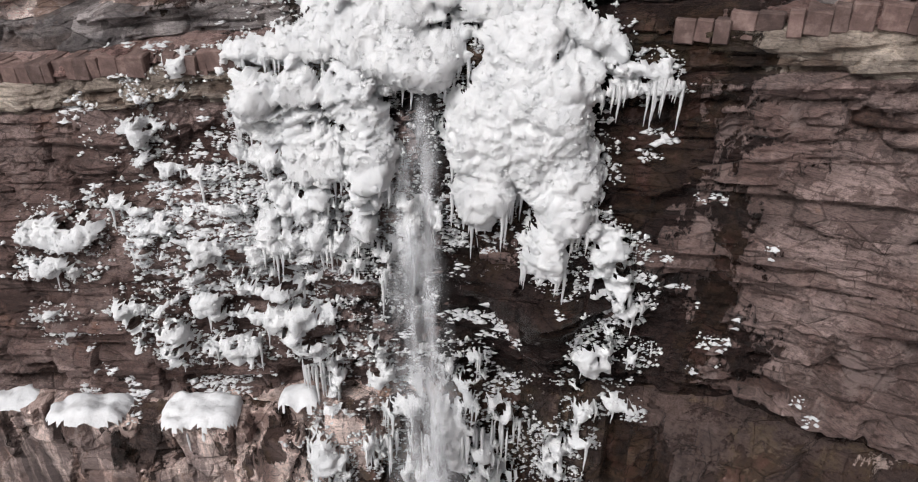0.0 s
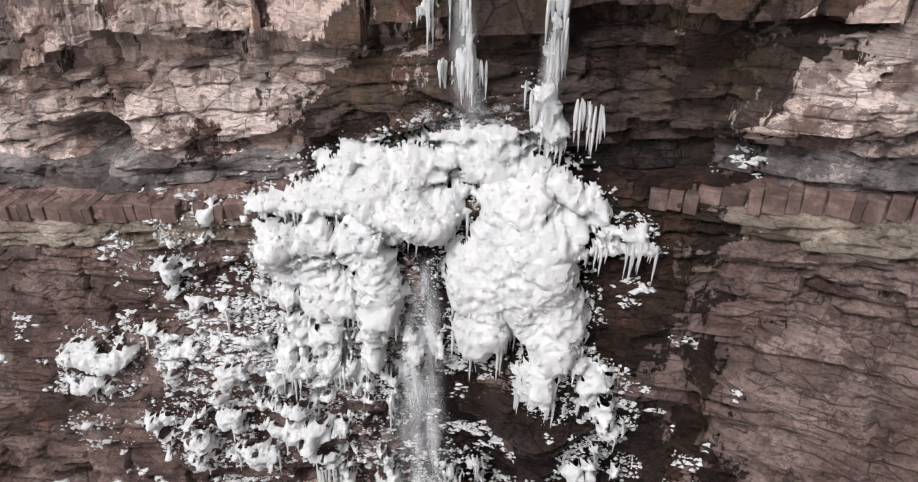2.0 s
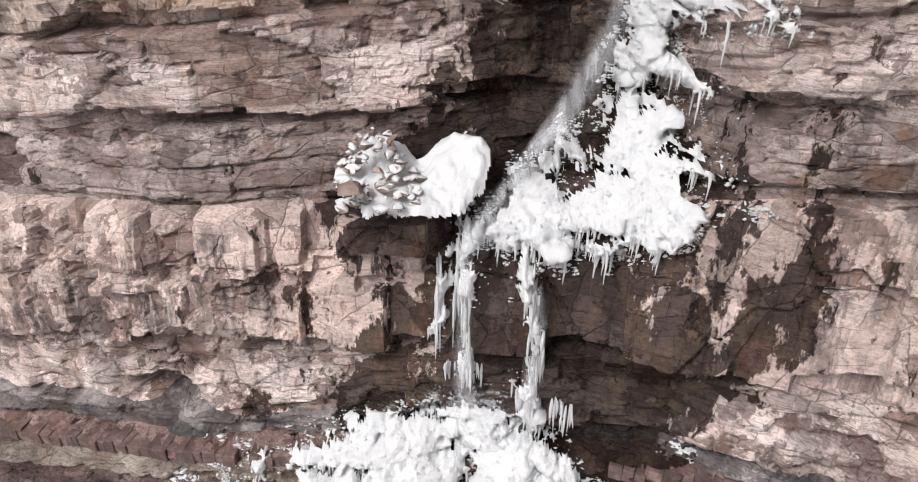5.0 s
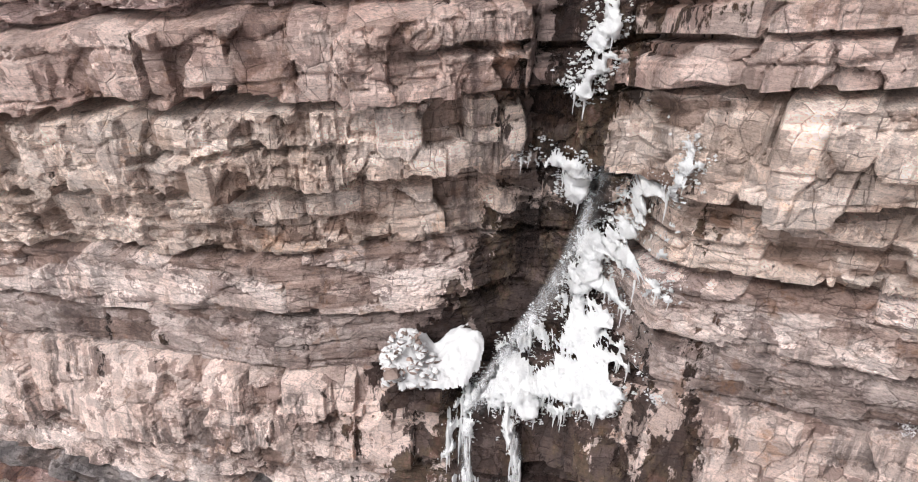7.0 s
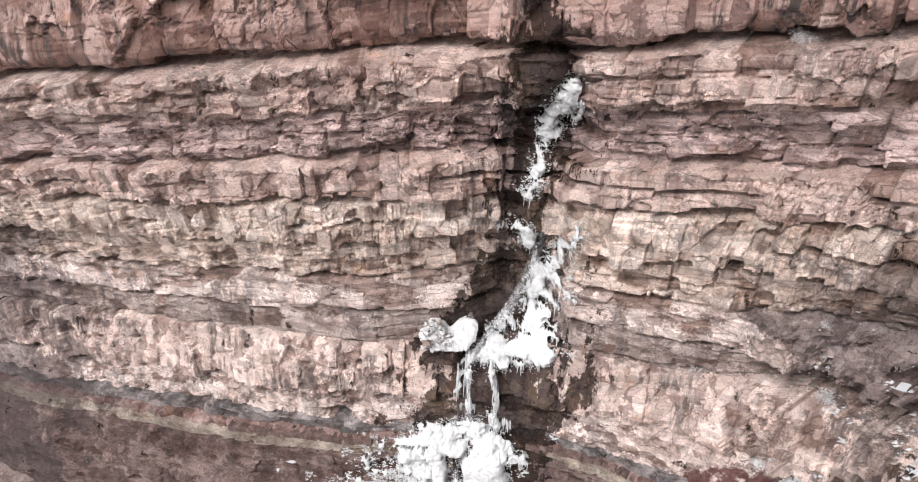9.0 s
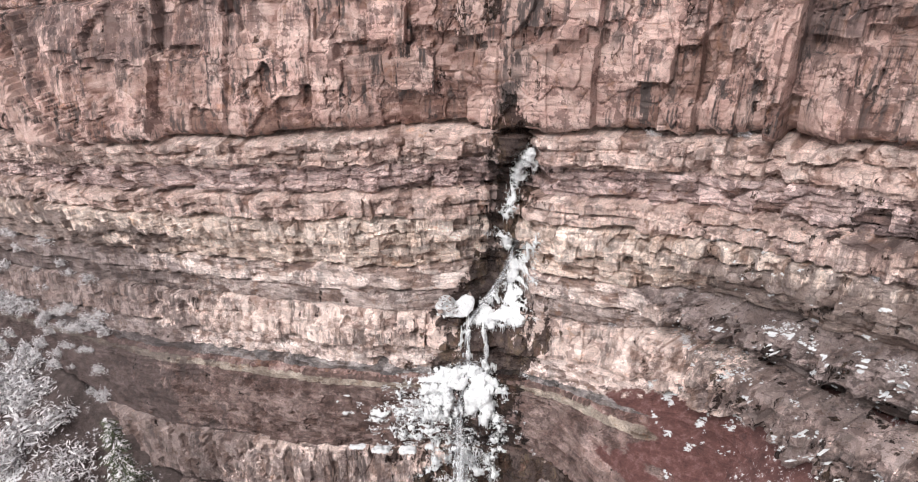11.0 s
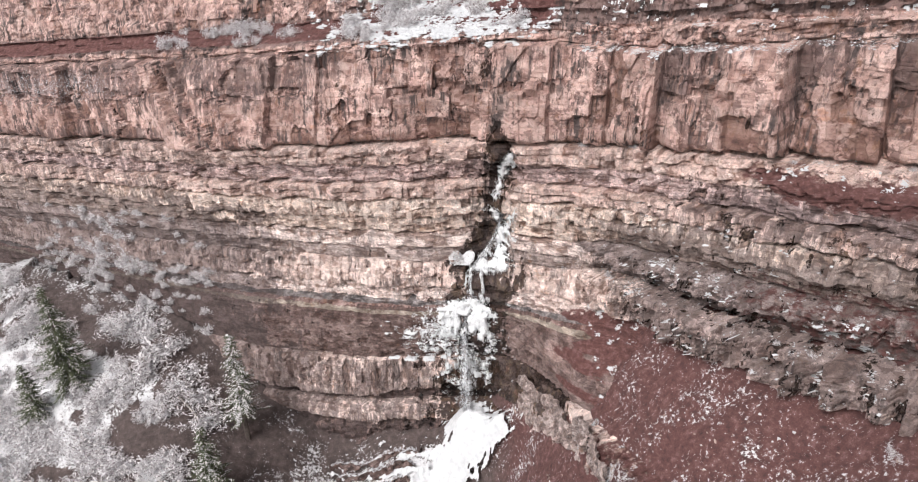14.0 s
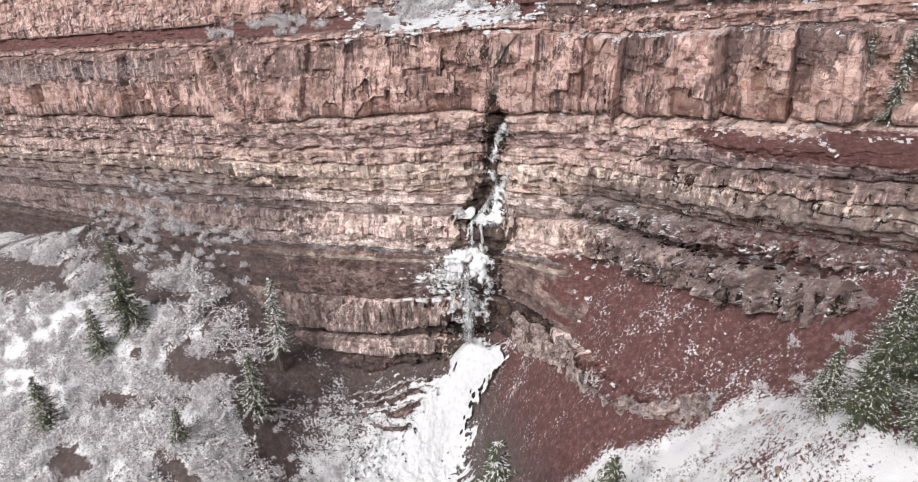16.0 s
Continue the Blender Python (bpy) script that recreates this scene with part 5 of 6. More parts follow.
def boulder_mesh(name, seed, material, flat=0.7):
    bm = bmesh.new()
    bmesh.ops.create_icosphere(bm, subdivisions=2, radius=1)
    r = random.Random(seed)
    cuts = [(Vector((r.uniform(-1, 1), r.uniform(-1, 1), r.uniform(-1, 1))).normalized(), r.uniform(0.30, 0.6)) for _ in range(11)]
    for v in bm.verts:
        for nrm, d in cuts:
            over = v.co.dot(nrm) - d
            if over > 0:
                v.co -= nrm * over
        v.co += 0.05 * noise.noise_vector(v.co * 2.5 + Vector((seed, 0, 0)))
        v.co.z *= flat
    me = bpy.data.meshes.new(name)
    bm.to_mesh(me)
    bm.free()
    me.materials.append(material)
    return me


def plain_rock(name, a, b, c):
    m, n, l, p = nodes_of(name)
    base = ramp(n, l, tex(n, l, 3.0, (1, 1, 1), 8, 0.7), [(0.3, a), (0.5, b), (0.7, c)])
    info = n.new("ShaderNodeObjectInfo")
    base = mixed(n, l, 1.0, base, ramp(n, l, info.outputs["Random"], [(0, grey(0.6)), (1, grey(1.3))]), "MULTIPLY")
    l.new(base, p.inputs["Base Color"])
    p.inputs["Roughness"].default_value = 0.9
    bu = n.new("ShaderNodeBump")
    bu.inputs["Strength"].default_value, bu.inputs["Distance"].default_value = 0.8, 0.05
    l.new(tex(n, l, 8.0, (1, 1, 1.5), 10, 0.7), bu.inputs["Height"])
    l.new(bu.outputs[0], p.inputs["Normal"])
    return m


BOULDER = plain_rock("loose_rock", (0.16, 0.115, 0.10), (0.30, 0.22, 0.19), (0.46, 0.37, 0.33))
REDSTONE = plain_rock("red_block", (0.06, 0.038, 0.034), (0.13, 0.082, 0.072), (0.27, 0.19, 0.17))
BOULDERS = [boulder_mesh("boulder", k, BOULDER) for k in range(5)]
CAPS = []
for k in range(5):
    src = boulder_mesh("snow_cap", k, SNOW)
    for v in src.vertices:
        v.co.z = v.co.z * 0.97 + 0.10
        v.co.x *= 0.97
        v.co.y *= 0.97
    src.polygons.foreach_set("use_smooth", [True] * len(src.polygons))
    CAPS.append(src)


def boulder(at, size, snowy, turn, label, group=""):
    k = int(turn * 10) % 5
    ob = thing("boulder", label, "boulder", at, group)
    ob.rotation_euler, ob.scale = (0.3 * math.sin(turn * 7), 0.3 * math.cos(turn * 5), turn), (size * (1.2 + 0.3 * math.sin(turn * 3)), size, size * 0.85)
    under(ob, "stone", BOULDERS[k])
    if snowy:
        under(ob, "snow_cap", CAPS[k], "thin cap of white snow")
    return ob


rr = random.Random(5)
for k in range(110):
    a = rr.random()
    x, y = -2.0 + 1.3 * a + rr.uniform(-0.1, 0.1), 10.7 + rr.uniform(0, 1.0)
    z = 17.25 + 0.85 * bump(x, -1.45, 0.45) * ease(10.6, 11.6, y) + 0.30 * ease(10.7, 12.2, y) + rr.uniform(0.0, 0.12)
    boulder((x, y, z - 0.03), rr.uniform(0.05, 0.17), rr.random() < 0.85, rr.uniform(0, 6), "pale broken rock on the snowy shelf beside the fall", "rocks on the shelf")
boulder((-1.75, 10.7, 17.65), 0.36, False, 2.1, "large pinkish boulder resting on the snowy shelf", "rocks on the shelf")


def pad(name, x0, x1, y0, y1, shape, material, step=0.05):
    xs, ys = np.arange(x0, x1, step), np.arange(y0, y1, step)
    ax, ay = np.meshgrid(xs, ys)
    z, ok = shape(ax, ay)
    quads = grid_quads(*ax.shape)
    keep = ok.ravel()[quads].all(1)
    v, q, _ = kept_part(np.stack([ax, ay, z], -1).reshape(-1, 3), quads[keep])
    return mesh_of(name, v, q, material, smooth=True)


def shelf_shape(x, y):
    notch, wedge = bump(x, -0.72, 0.26), ease(-0.7, 0.3, x)
    e = ((x + 0.75) / 1.30) ** 2 + ((y - 11.5 - 0.2 * wedge) / 0.82) ** 2 + 0.55 * fbm(x * 2.6, y * 2.6, 0, 5, 950) + 0.5 * notch * ease(11.6, 12.1, y)
    z = 17.2 + 0.62 * ease(10.7, 12.2, y) + 0.30 * wedge * ease(11.0, 12.2, y) - 0.30 * notch * ease(11.0, 12.0, y)
    z = z + 0.12 * fbm(x * 3, y * 3, 0, 3, 951) + 0.05 * fbm(x * 9, y * 9, 0, 3, 952) + 0.18 * bump(x, -1.45, 0.5) * ease(10.6, 11.4, y) - 0.16 * ease(0.6, 1.0, e) ** 2
    return z, e < 1.0


tagged(new("snow_shelf", pad("snow_shelf", -2.4, 0.9, 10.2, 12.4, shelf_shape, SNOW, 0.03)), "notched white snow pad lying on a rock shelf", "snow")

# ---- snow lying on the ledge under the shale ----
for x0, x1, deep in ((-8.6, -7.2, 0.30), (-6.9, -5.5, 0.36), (-4.9, -3.6, 0.42), (-3.0, -2.3, 0.26)):
    mid_x, half = (x0 + x1) / 2, (x1 - x0) / 2
    edge_y = float(np.min(front(np.linspace(x0, x1, 30), np.full(30, 5.75), FRONT)))
    top_z = float(height(mid_x, edge_y + 0.2, 5.9))

    def ledge_shape(x, y):
        e = ((x - mid_x) / half) ** 4 + ((y - edge_y - 0.35) / deep) ** 4 + 0.8 * fbm(x * 3, y * 3, 0, 4, 970)
        return top_z + 0.30 * np.sqrt(np.maximum(0, 1 - np.minimum(e, 1))) - 0.12 + 0.05 * fbm(x * 5, y * 5, 0, 3, 971), e < 1.0

    tagged(new("ledge_pad", pad("ledge_pad", x0 - 0.3, x1 + 0.3, edge_y - 0.3, edge_y + 1.0, ledge_shape, SNOW, 0.04)), "thick white snow pad on the rock ledge", "snow", "snow pads on the ledge")

# ---- the ice cone and snow bed at the foot ----


def cone_shape(x, y):
    g = ground(x, y)
    top = bump(x, -0.3, 2.4) * bump(y, 6.8, 2.6) * 4.6 + 2.8 * bump(x, 2.6, 1.6) * bump(y, 4.8, 1.6)
    run = -1.5 - 0.85 * (4 - y)
    bed = np.exp(-(((x - run + 1.6) / (4.2 + 0.34 * (6 - y))) ** 2)) * (1 - ease(5.5, 8, y)) * ease(-18, -11, y)
    left = bump(y, 5.0, 3.2) * ease(-18, -12, x) * (1 - ease(-1, 1, x))
    # over the ledges on the one side it lies in bands
    bands = 0.55 + 0.55 * np.sin(4.3 * y + 0.5 * x + 2.5 * fbm(x * 0.5, y * 0.5, 0, 3, 963))
    cover = np.maximum(np.maximum(top / 3, bed * 1.2), left * bands)
    cover = cover - 0.6 * ease(0.3, 2.2, x) * (1 - ease(2, 4, y))
    z = g + top + 0.5 * bed + 0.3 * fbm(x * 0.8, y * 0.9, 0, 5, 960) + 0.3 * left + 0.12 + 0.12 * fbm(x * 3.5, y * 3.5, 0, 3, 965)
    return z + 0.15 * np.maximum(0, 0.8 - worley(x * 2, y * 2, z * 0, 961)), cover + 0.7 * fbm(x * 0.7, y * 1.2, 0, 5, 962) + 0.75 * fbm(x * 2.4, y * 2.8, 0, 5, 964) > 0.43


tagged(new("snow_bed", pad("snow_bed", -21, 7, -19, 10, cone_shape, OLD_SNOW, 0.08)), "white mound of ice and snow heaped below the waterfall", "snow")

# ---- conifers ----


def plant_material(name, a, b, rough=0.8):
    m, n, l, p = nodes_of(name)
    c = ramp(n, l, tex(n, l, 3.0, (1, 1, 1), 6, 0.7), [(0.3, a), (0.7, b)])
    l.new(c, p.inputs["Base Color"])
    p.inputs["Roughness"].default_value = rough
    return m


NEEDLES = plant_material("spruce_needles", (0.035, 0.042, 0.022), (0.095, 0.105, 0.055))
BARK = plant_material("bark", (0.06, 0.045, 0.038), (0.15, 0.12, 0.105))
TWIGS = plant_material("frosted_twigs", (0.20, 0.165, 0.16), (0.52, 0.49, 0.49))
RIME = plant_material("rime", (0.55, 0.52, 0.53), (0.78, 0.75, 0.76))
DEADWOOD = plant_material("dead_wood", (0.30, 0.26, 0.24), (0.55, 0.51, 0.48))


def tris_mesh(name, tris, material):
    v = np.asarray(tris, float).reshape(-1, 3)
    return mesh_of(name, v, np.arange(len(v)).reshape(-1, 3), material)


def conifer_meshes(seed, height_m, spread_m, bare=0.0, white=0.30):
    """Trunk, needles and the snow on them, of one spruce with drooping, uneven whorls."""
    r = random.Random(seed)
    needles, snow = [], []
    z = height_m * (0.10 + bare)
    while z < height_m * 0.985:
        f = z / height_m
        reach = spread_m * (1 - f) ** 0.8 * (0.65 + 0.35 * math.sin(min(1, f * 6) * 1.57))
        for b in range(r.randint(5, 8)):
            a = r.uniform(0, 6.283)
            ln = reach * r.uniform(0.55, 1.15)
            if r.random() < 0.12 + bare:
                continue
            steps = max(3, int(ln / 0.17))
            ca, sa = math.cos(a), math.sin(a)
            for k in range(1, steps + 1):
                q = k / steps
                c = Vector((ca * ln * q, sa * ln * q, z - 0.42 * ln * q + 0.20 * ln * q * q + r.uniform(-0.03, 0.03)))
                for side in (-1, 1, 0):
                    sz = r.uniform(0.20, 0.38) * (1.15 - 0.55 * q)
                    fan = side * r.uniform(0.6, 1.2)
                    d = Vector((math.cos(a + fan), math.sin(a + fan), r.uniform(-0.75, -0.1)))
                    w = Vector((-d.y, d.x, r.uniform(-0.4, 0.4))).normalized() * sz * r.uniform(0.16, 0.28)
                    spray = (c - w, c + w, c + d * sz * 1.25)
                    needles.append(spray)
                    if r.random() < white * (0.5 + 0.6 * q):
                        snow.append(tuple(p * 1.0 + Vector((0, 0, 0.03)) for p in (c - w * 0.8, c + w * 0.8, c + d * sz * 0.8)))
        z += r.uniform(0.18, 0.34) * (0.7 + 0.03 * height_m)
    trunk = []
    for k in range(6):
        a0, a1 = k * 1.0472, (k + 1) * 1.0472
        rad = 0.018 * height_m
        trunk.append(((rad * math.cos(a0), rad * math.sin(a0), -0.8), (rad * math.cos(a1), rad * math.sin(a1), -0.8), (0, 0, height_m)))
    return tris_mesh("trunk", trunk, BARK), tris_mesh("crown", needles, NEEDLES), tris_mesh("crown_snow", snow, RIME)


KINDS = [conifer_meshes(k, *hs) for k, hs in enumerate([(12, 2.2), (10, 2.3, 0, 0.5), (8, 1.9, 0.05), (14, 2.9, 0, 0.22), (12, 2.1, 0.1, 0.95)])]
SIZES = [12, 10, 8, 14, 12]
# x, y, height of the tip, which kind
TREES = [
    (-24.8, 8.5, 10.5, 4), (-26.4, 0.4, 5.2, 1), (-46.4, 14.5, 12.0, 3), (-50, 12.0, 3.0, 2), (-33.5, -6, 2.5, 2), (-55, 4, -1.5, 2),
    (1.2, -26, 18.4, 1), (-2.5, -27.5, 8, 2), (10.0, -28, 18.8, 2), (23.5, -34, 36.5, 3), (26.5, -32.5, 39, 3), (23.0, -30.5, 31.5, 1), (29, -36, 43, 3), (25.5, -36.5, 39, 0), (27.5, -29, 36.5, 1),
]
for x, y, tip, kind in TREES:
    base = float(lie(np.array(x), np.array(y))) + 0.1
    tree = thing("spruce_tree", "dark green spruce dusted with snow on the slope", "tree", (x, y, base), "spruces on the banks")
    sc = max(0.45, (tip - base) / SIZES[kind])
    tree.scale, tree.rotation_euler = (1.3 * sc ** 0.8, 1.3 * sc ** 0.8, sc), (0, 0, x)
    for nm, me in zip(("trunk", "crown", "crown_snow"), KINDS[kind]):
        tagged(under(tree, nm, me), kind="stuff" if nm == "crown_snow" else "")


# ---- bare shrubs white with rime ----


def shrub_mesh(seed, twigs=38, big=1.0):
    """A thicket of upright stems with fine twigs, most of them rimed."""
    r = random.Random(seed)
    white, brown = [], []
    for stem in range(26):
        a, lean, ln = r.uniform(0, 6.283), r.uniform(0.1, 0.75), r.uniform(0.5, 1.25)
        bx, by = r.gauss(0, 0.35), r.gauss(0, 0.35)
        d = Vector((math.cos(a) * lean, math.sin(a) * lean, 1)).normalized()
        foot = Vector((bx, by, -0.1))
        brown.append((foot, foot + Vector((0.03, 0.02, 0)), foot + d * ln))
        for k in range(twigs):
            q = r.uniform(0.25, 1.05)
            c = foot + d * ln * q + Vector((r.gauss(0, 0.13), r.gauss(0, 0.13), r.gauss(0, 0.09)))
            c.z = max(c.z, 0.02)
            u = Vector((r.uniform(-1, 1), r.uniform(-1, 1), r.uniform(-0.2, 1))) * 0.10 * big
            w = Vector((r.uniform(-1, 1), r.uniform(-1, 1), r.uniform(-1, 1))) * 0.05 * big
            (white if r.random() < 0.72 else brown).append((c - u, c + u, c + w))
    return tris_mesh("rime_crown", white, RIME), tris_mesh("bare_crown", brown, TWIGS)


SHRUBS = [shrub_mesh(k) for k in range(5)]
FAR_SHRUBS = [shrub_mesh(k + 50, 20, 1.5) for k in range(5)]
rr = random.Random(21)
spots = []
while len(spots) < 860:
    x, y = rr.uniform(-80, -18), rr.uniform(-24, 38)
    side = -30 - 0.45 * (y - 8) - x
    if side < -2 or (side < 3 and rr.random() < 0.6) or bare(np.array(x), np.array(y)) > 0.5:
        continue
    if y > soft_back(np.array(x), np.array(2.0)) - 3:
        continue
    spots.append((x, y, rr.uniform(0.7, 1.8)))
for _ in range(46):
    spots.append((rr.uniform(-27, -12), rr.uniform(-9, 7), rr.uniform(0.3, 0.8)))
for _ in range(32):
    spots.append((rr.uniform(8, 30), rr.uniform(-34, -20), rr.uniform(0.4, 0.9)))
for x, y in ((-41, 24), (-39.5, 22.5), (-43, 23), (-38, 21), (-40, 20), (-33, 12), (-32, 14), (-30.5, 11.5), (-36, 16), (-37, 14)):
    spots.append((x, y, rr.uniform(1.5, 2.4)))
# those furthest off run together into one thicket
spots.sort(key=lambda q: math.hypot(q[0] + 2, q[1] + 72))
far = ([], [])
wild = [(x, y, float(ground(np.array(x), np.array(y))) - 0.1, size) for x, y, size in spots[125:]]
for k in range(170):
    if k < 6:
        x, h = rr.gauss(-4, 4.0), rr.uniform(40.9, 47.0)
        size = rr.uniform(0.5, 1.2)
    else:
        x, h = rr.uniform(-62, -30), rr.uniform(5.9, 16) if k < 145 else rr.uniform(17, 21)
        size = rr.uniform(0.6, 1.3) if -54 < x < -38 else rr.uniform(0.3, 0.8)
    if x < 4.5:
        y = float(soft_back(np.array(x), np.array(h)))
        wild.append((x, y - 0.2, height(x, y, h) - 0.2, size))
for x, y, z, size in wild:
    for pile, src in zip(far, rr.choice(FAR_SHRUBS)):
        co = np.empty(len(src.vertices) * 3, np.float32)
        src.vertices.foreach_get("co", co)
        pile.append(co.reshape(-1, 3) * (size * 1.2, size * 1.2, size * 0.9) + (x, y, z))
for pile, mat, words in zip(far, (RIME, TWIGS), ("dense thicket of bare shrubs white with rime", "brown bare twigs standing in the rimed thicket")):
    co = np.concatenate(pile)
    tagged(new("thicket", mesh_of("thicket", co, np.arange(len(co)).reshape(-1, 3), mat)), words, "shrubs", kind="stuff")
for x, y, size in spots[:125]:
    z = float(ground(np.array(x), np.array(y)))
    shrub = thing("shrub", "bare leafless shrub white with rime on the snowy slope", "shrub", (x, y, z - 0.1), "rimed shrubs")
    shrub.scale, shrub.rotation_euler = (size * rr.uniform(0.9, 1.4), size, size * rr.uniform(0.7, 1.1)), (0, 0, rr.uniform(0, 6))
    for nm, me in zip(("rime_crown", "bare_crown"), rr.choice(SHRUBS)):
        under(shrub, nm, me)
# on the rim above the wall
for k in range(80):
    x = rr.uniform(-34, 4.5) if k < 30 else rr.gauss(-4, 4.0)
    h = rr.uniform(40.6, 42.3) if x < -9 else rr.uniform(40.9, 46.5)
    if x > 4.5:
        continue
    y = float(soft_back(np.array(x), np.array(h)))
    shrub = thing("shrub", "bare leafless shrub white with rime on the cliff rim", "shrub", (x, y, height(x, y, h) - 0.1), "rimed shrubs on the rim")
    size = rr.uniform(0.6, 1.35)
    shrub.scale, shrub.rotation_euler = (size, size, size), (0, 0, rr.uniform(0, 6))
    for nm, me in zip(("rime_crown", "bare_crown"), rr.choice(SHRUBS)):
        under(shrub, nm, me)

# on the ledges of the other bank
for k in range(48):
    top = FACE[rr.choice(["flagstones", "buff_blocks", "grey_ledges", "brown_ledges", "great_sandstone", "tan_ledges"])][-3]
    x = rr.uniform(9, 33)
    at = [float(np.interp(x, top[:, 0], top[:, c])) for c in range(3)]
    shrub = thing("shrub", "small bare shrub white with rime on a rock ledge", "shrub", (at[0], at[1], at[2] - 0.05), "rimed shrubs on the ledges")
    size = rr.uniform(0.2, 0.5)
    shrub.scale, shrub.rotation_euler = (size, size, size), (0, 0, rr.uniform(0, 6))
    for nm, me in zip(("rime_crown", "bare_crown"), rr.choice(SHRUBS)):
        under(shrub, nm, me)
for x, tall in ((30.5, 7.5), (32.5, 8.5), (34.5, 8.0), (21.5, 2.4)):
    top = FACE["tan_ledges"][-2]
    tree = thing("spruce_tree", "dark green spruce dusted with snow on the rock bench", "tree", tuple(float(np.interp(x, top[:, 0], top[:, c])) for c in range(3)), "spruces on the bench")
    tree.scale = (tall / 10,) * 3
    for nm, me in zip(("trunk", "crown", "crown_snow"), KINDS[1]):
        under(tree, nm, me)

# ---- ledges of rock that crop out of the slopes ----


def outcrop(label, path, tall, mat, seed, snow=0.3, soil=0.0):
    P = np.array(path, float)
    d = np.concatenate([[0], np.cumsum(np.hypot(*np.diff(P, axis=0).T))])
    s = np.arange(0, d[-1], 0.12)
    x, y = np.interp(s, d, P[:, 0]), np.interp(s, d, P[:, 1])
    k = 15
    q = np.ones(k) / k
    x, y = np.convolve(np.pad(x, k // 2, mode="edge"), q, "valid"), np.convolve(np.pad(y, k // 2, mode="edge"), q, "valid")
    dx, dy = np.gradient(x), np.gradient(y)
    ln = np.hypot(dx, dy)
    ox, oy = dy / ln, -dx / ln
    lofty = tall * np.clip(0.65 + 1.5 * fbm(s / 4, 0, 0, 3, seed), 0.0, 1.3) * ease(0, 1.5, s) * (1 - ease(d[-1] - 1.5, d[-1], s))
    t = np.linspace(-1.3, 1, max(8, int(tall * 1.6 / 0.09)))[:, None]
    g = ground(x, y)
    h = t * lofty
    s2 = np.broadcast_to(s, h.shape)
    big, rn, c1 = facets(s2, h, 0.9, 0.7, seed + 1)
    small, rs, c2 = facets(s2, h, 0.35, 0.28, seed + 2)
    off = 0.8 + 0.28 * big + 0.10 * small + 0.6 * fbm(s2 / 3, h, 0, 3, seed + 3) - 0.15 * np.exp(-c1 / 0.03)
    rows = [np.stack([x + off[k] * ox, y + off[k] * oy, g + h[k] + 0.1], -1) for k in range(len(t))]
    for back_by, sink in ((0.3, 0.0), (0.8, -0.05), (1.4, -0.3), (2.4, -1.5)):
        bx, by = x + (off[-1] - back_by) * ox, y + (off[-1] - back_by) * oy
        rows.append(np.stack([bx, by, np.minimum(g + h[-1] + 0.1, ground(bx, by) + 0.25 * lofty) + sink], -1))
    V = np.stack(rows)
    n = len(rows)
    tone = np.concatenate([np.clip(0.6 * rn + 0.4 * rs, 0, 1), np.full((4, len(s)), 0.5)])
    frost = np.concatenate([np.full(h.shape, 0.30), np.full((4, len(s)), 0.30 + snow)])
    me = mesh_of("rock_ledge", V.reshape(-1, 3), grid_quads(n, len(s)), ROCKS[mat], dict(tone=tone, wet=np.full(tone.shape, 0.1), grime_dulling=np.full(tone.shape, 0.35), soil=np.full(tone.shape, soil), frost=frost))
    tagged(new("rock_ledge", me), label, "rock ledge", group="ledges in the slopes")


outcrop("broken grey and brown rock ledge in the red slope", [(5.6, 8), (6.6, 4), (8.5, -1), (9.8, -5.6), (11.5, -10.5), (13.4, -15.6), (16, -19.2), (19.6, -22.4)], 2.4, "brown", 1200, 0.15, 0.12)
for k, (x0, y0, x1, y1) in enumerate([(-16, 8.6, -5, 7.8), (-15.5, 7.3, -5.5, 6.6), (-15, 5.9, -6, 5.2), (-13.5, 4.4, -7, 3.7)]):
    outcrop("dark shale ledge capped with snow below the cliff", [(x0, y0), ((x0 + x1) / 2, (y0 + y1) / 2 - 0.4), (x1, y1)], 0.6, "shale", 1240 + 20 * k, 0.16)

# ---- rocks and twigs in the snow of the spur ----
for k in range(90):
    x = rr.uniform(8, 31)
    y = -22.5 - 0.30 * (x - 20) - rr.uniform(0, 14)
    z = float(ground(np.array(x), np.array(y)))
    if k < 60:
        boulder((x, y, z), rr.uniform(0.15, 0.5), rr.random() < 0.35, rr.uniform(0, 6), "dark angular rock in the snow of the spur", "rocks on the spur")
    else:
        shrub = thing("shrub", "low bare brown shrub in the snow of the spur", "shrub", (x, y, z - 0.05), "shrubs on the spur")
        shrub.scale, shrub.rotation_euler = (0.7, 0.7, 0.45), (0, 0, rr.uniform(0, 6))
        under(shrub, "bare_crown", rr.choice(SHRUBS)[1])

# ---- rocks on the red slope ----
for k in range(120):
    x = rr.uniform(7, 30)
    y = -5 - 0.75 * (x - 8) + rr.uniform(-9, 3)
    boulder((x, y, float(ground(np.array(x), np.array(y)))), rr.uniform(0.07, 0.24), rr.random() < 0.3, rr.uniform(0, 6), "small angular rock lying on the red slope", "rocks on the red slope")

# ---- fallen trunks ----


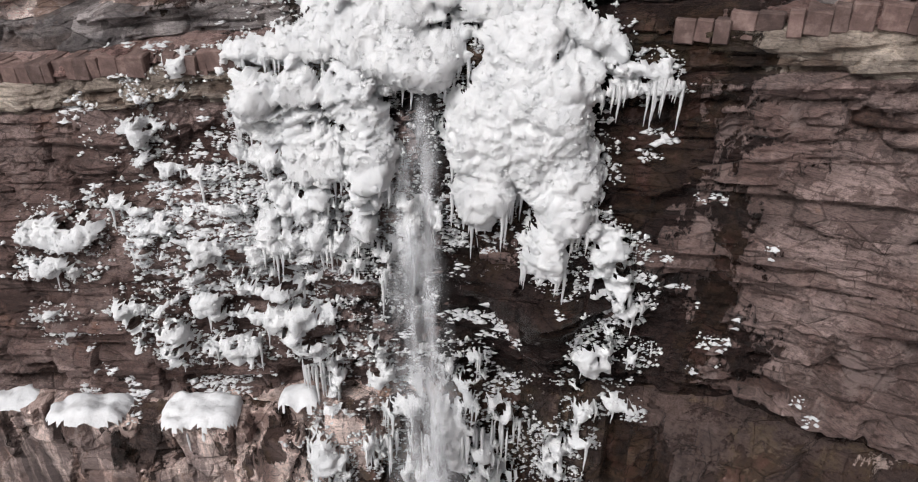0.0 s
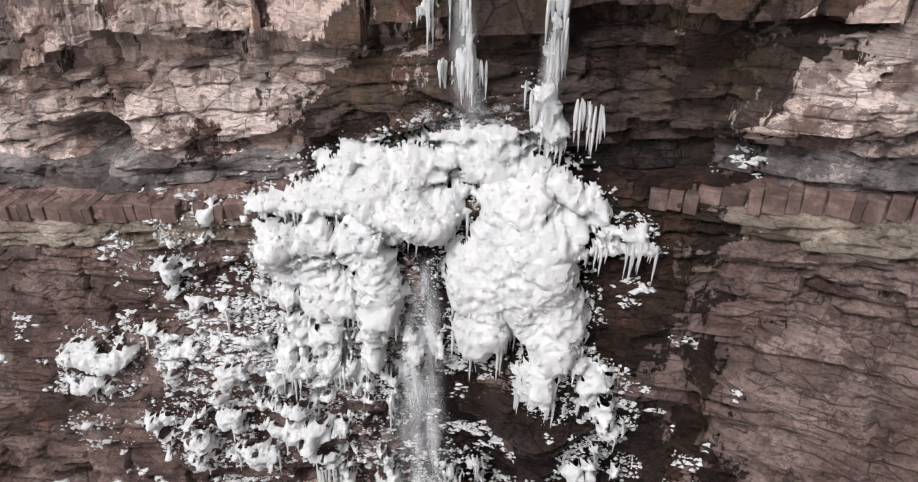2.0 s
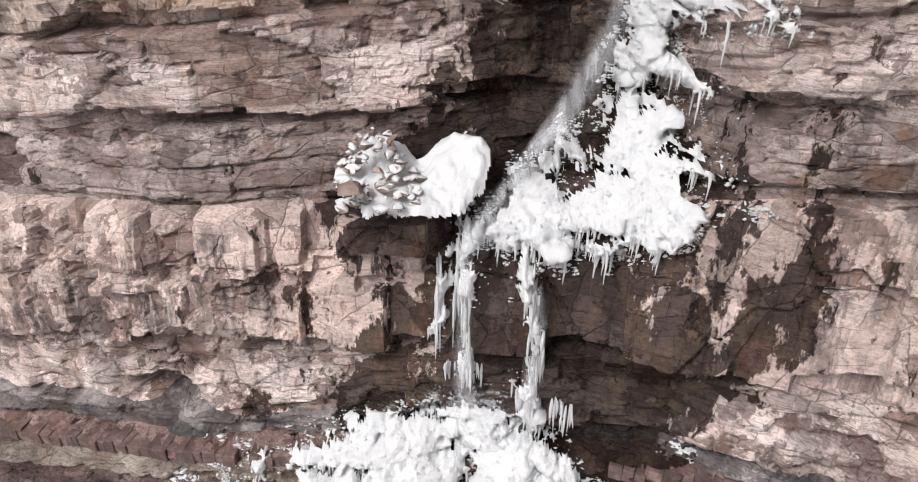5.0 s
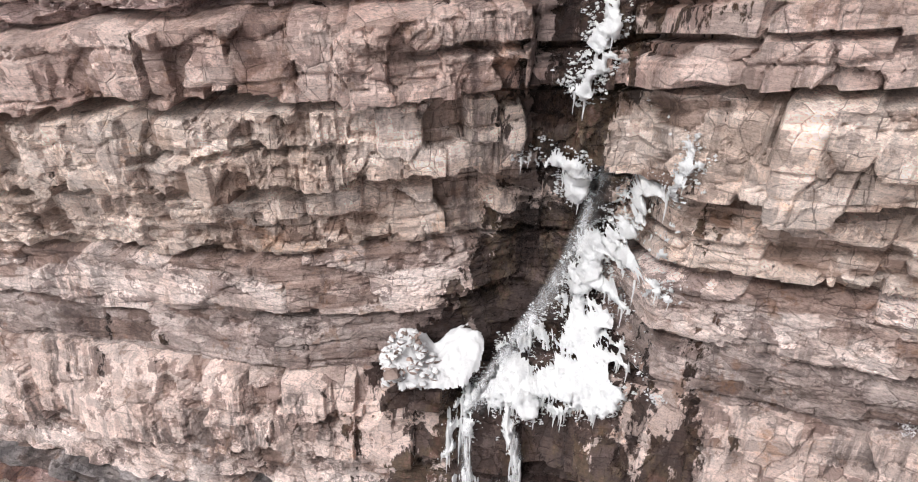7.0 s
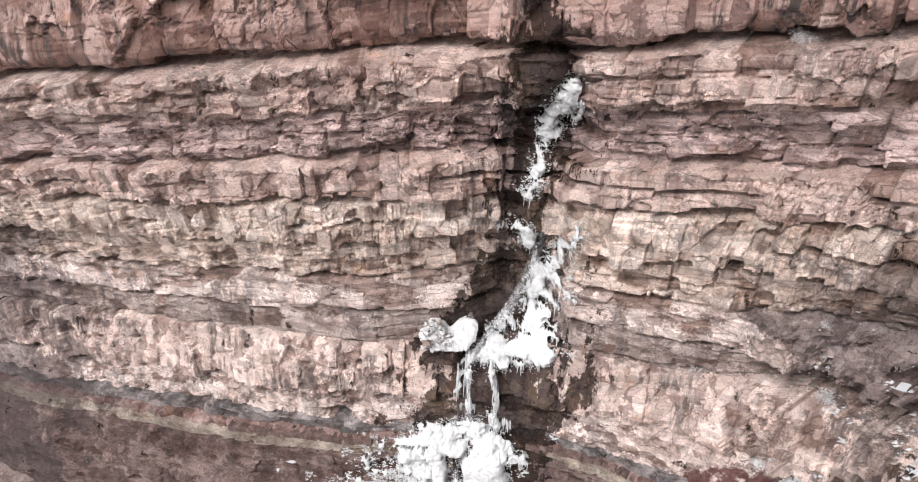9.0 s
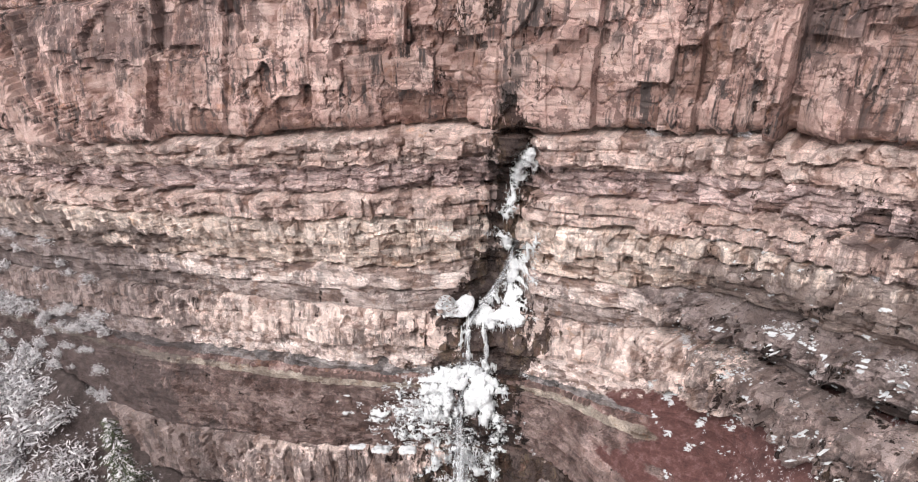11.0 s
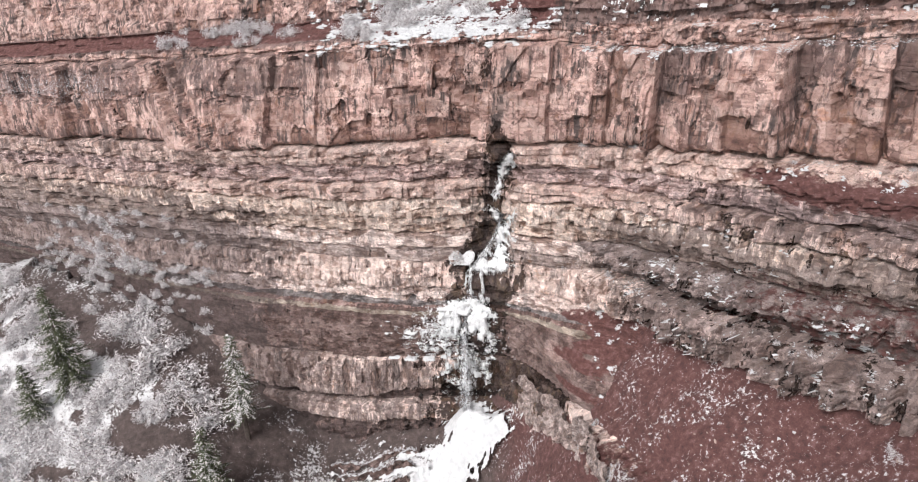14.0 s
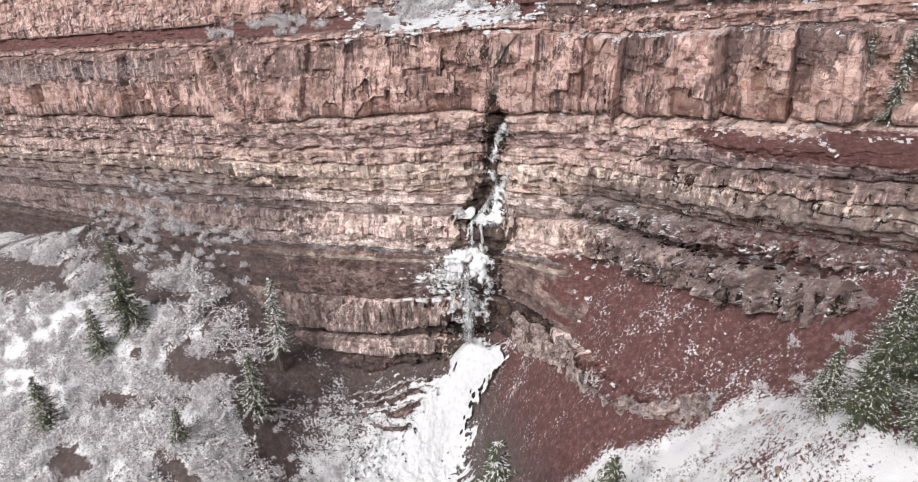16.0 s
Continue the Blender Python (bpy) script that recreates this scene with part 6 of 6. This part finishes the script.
def log_mesh(length, radius, seed):
    r = random.Random(seed)
    verts, quads = [], []
    for k in range(9):
        f = k / 8
        w = radius * (1 - 0.7 * f)
        bx, bz = 0.05 * length * math.sin(3 * f + seed), 0.02 * length * math.sin(5 * f)
        for a in range(7):
            verts.append((length * f, bx + w * math.cos(a * 0.8976), bz + w * math.sin(a * 0.8976)))
    for k in range(8):
        for a in range(7):
            b = (a + 1) % 7
            quads.append((k * 7 + a, k * 7 + b, (k + 1) * 7 + b, (k + 1) * 7 + a))
    return mesh_of("trunk", verts, quads, DEADWOOD, smooth=True)


def fallen(x0, y0, x1, y1, radius, seed):
    z0, z1 = (float(ground(np.array(a), np.array(b))) + radius for a, b in ((x0, y0), (x1, y1)))
    d = Vector((x1 - x0, y1 - y0, z1 - z0))
    log = thing("fallen_log", "bleached dead tree trunk lying across the slope", "log", (x0, y0, z0), "fallen logs")
    log.rotation_euler = d.to_track_quat("X", "Z").to_euler()
    under(log, "trunk", log_mesh(d.length, radius, seed))
    r = random.Random(seed)
    for k in range(3):
        br = under(log, "branch", log_mesh(r.uniform(0.8, 1.8), radius * 0.3, seed + k))
        br.location = (d.length * r.uniform(0.5, 0.95), 0, 0)
        br.rotation_euler = (r.uniform(0, 6), r.uniform(-0.9, 0.9), r.uniform(-0.9, 0.9))


for k, row in enumerate([(-38, 17, -35.5, 15), (-33, 11, -28.5, 7.5), (-27, 3, -34, -1.5), (-22, 3, -27.5, 0.5), (-41, 0, -38, -4), (-60, 26, -55, 30)]):
    fallen(*row, 0.14, k)

# ---- the course of red blocks: every stone by itself ----


def stone_mesh(seed):
    bm = bmesh.new()
    bmesh.ops.create_cube(bm, size=1)
    bmesh.ops.bevel(bm, geom=bm.edges[:], offset=0.06, segments=1, affect="EDGES")
    for v in bm.verts:
        v.co += 0.07 * noise.noise_vector(v.co * 1.7 + Vector((seed * 3.1, 1, 2)))
    me = bpy.data.meshes.new("stone")
    bm.to_mesh(me)
    bm.free()
    me.materials.append(REDSTONE)
    return me


STONES = [stone_mesh(k) for k in range(6)]
course = [o for o in cliff.children if o.name.startswith("red_course")][0]
x = -12.0
while x < 8.0:
    w = rr.uniform(0.10, 0.30)
    if not -3.2 < x < 2.6 and rr.random() < 0.96:
        y = float(soft_back(np.array(x), np.array(11.7)))
        dydx = float(soft_back(np.array(x + 0.4), np.array(11.7))) - y
        ob = under(course, "stone", rr.choice(STONES))
        ob.location = (x + w / 2, y + 0.17 + rr.uniform(-0.05, 0.05), height(x, y, 11.75) + rr.uniform(-0.05, 0.03))
        ob.scale = (w * 1.08, 0.5, 0.33 * rr.uniform(0.85, 1.1))
        ob.rotation_euler = (rr.uniform(-0.06, 0.06), rr.uniform(-0.05, 0.05), math.atan2(dydx, 0.4) + rr.uniform(-0.06, 0.06))
    x += w
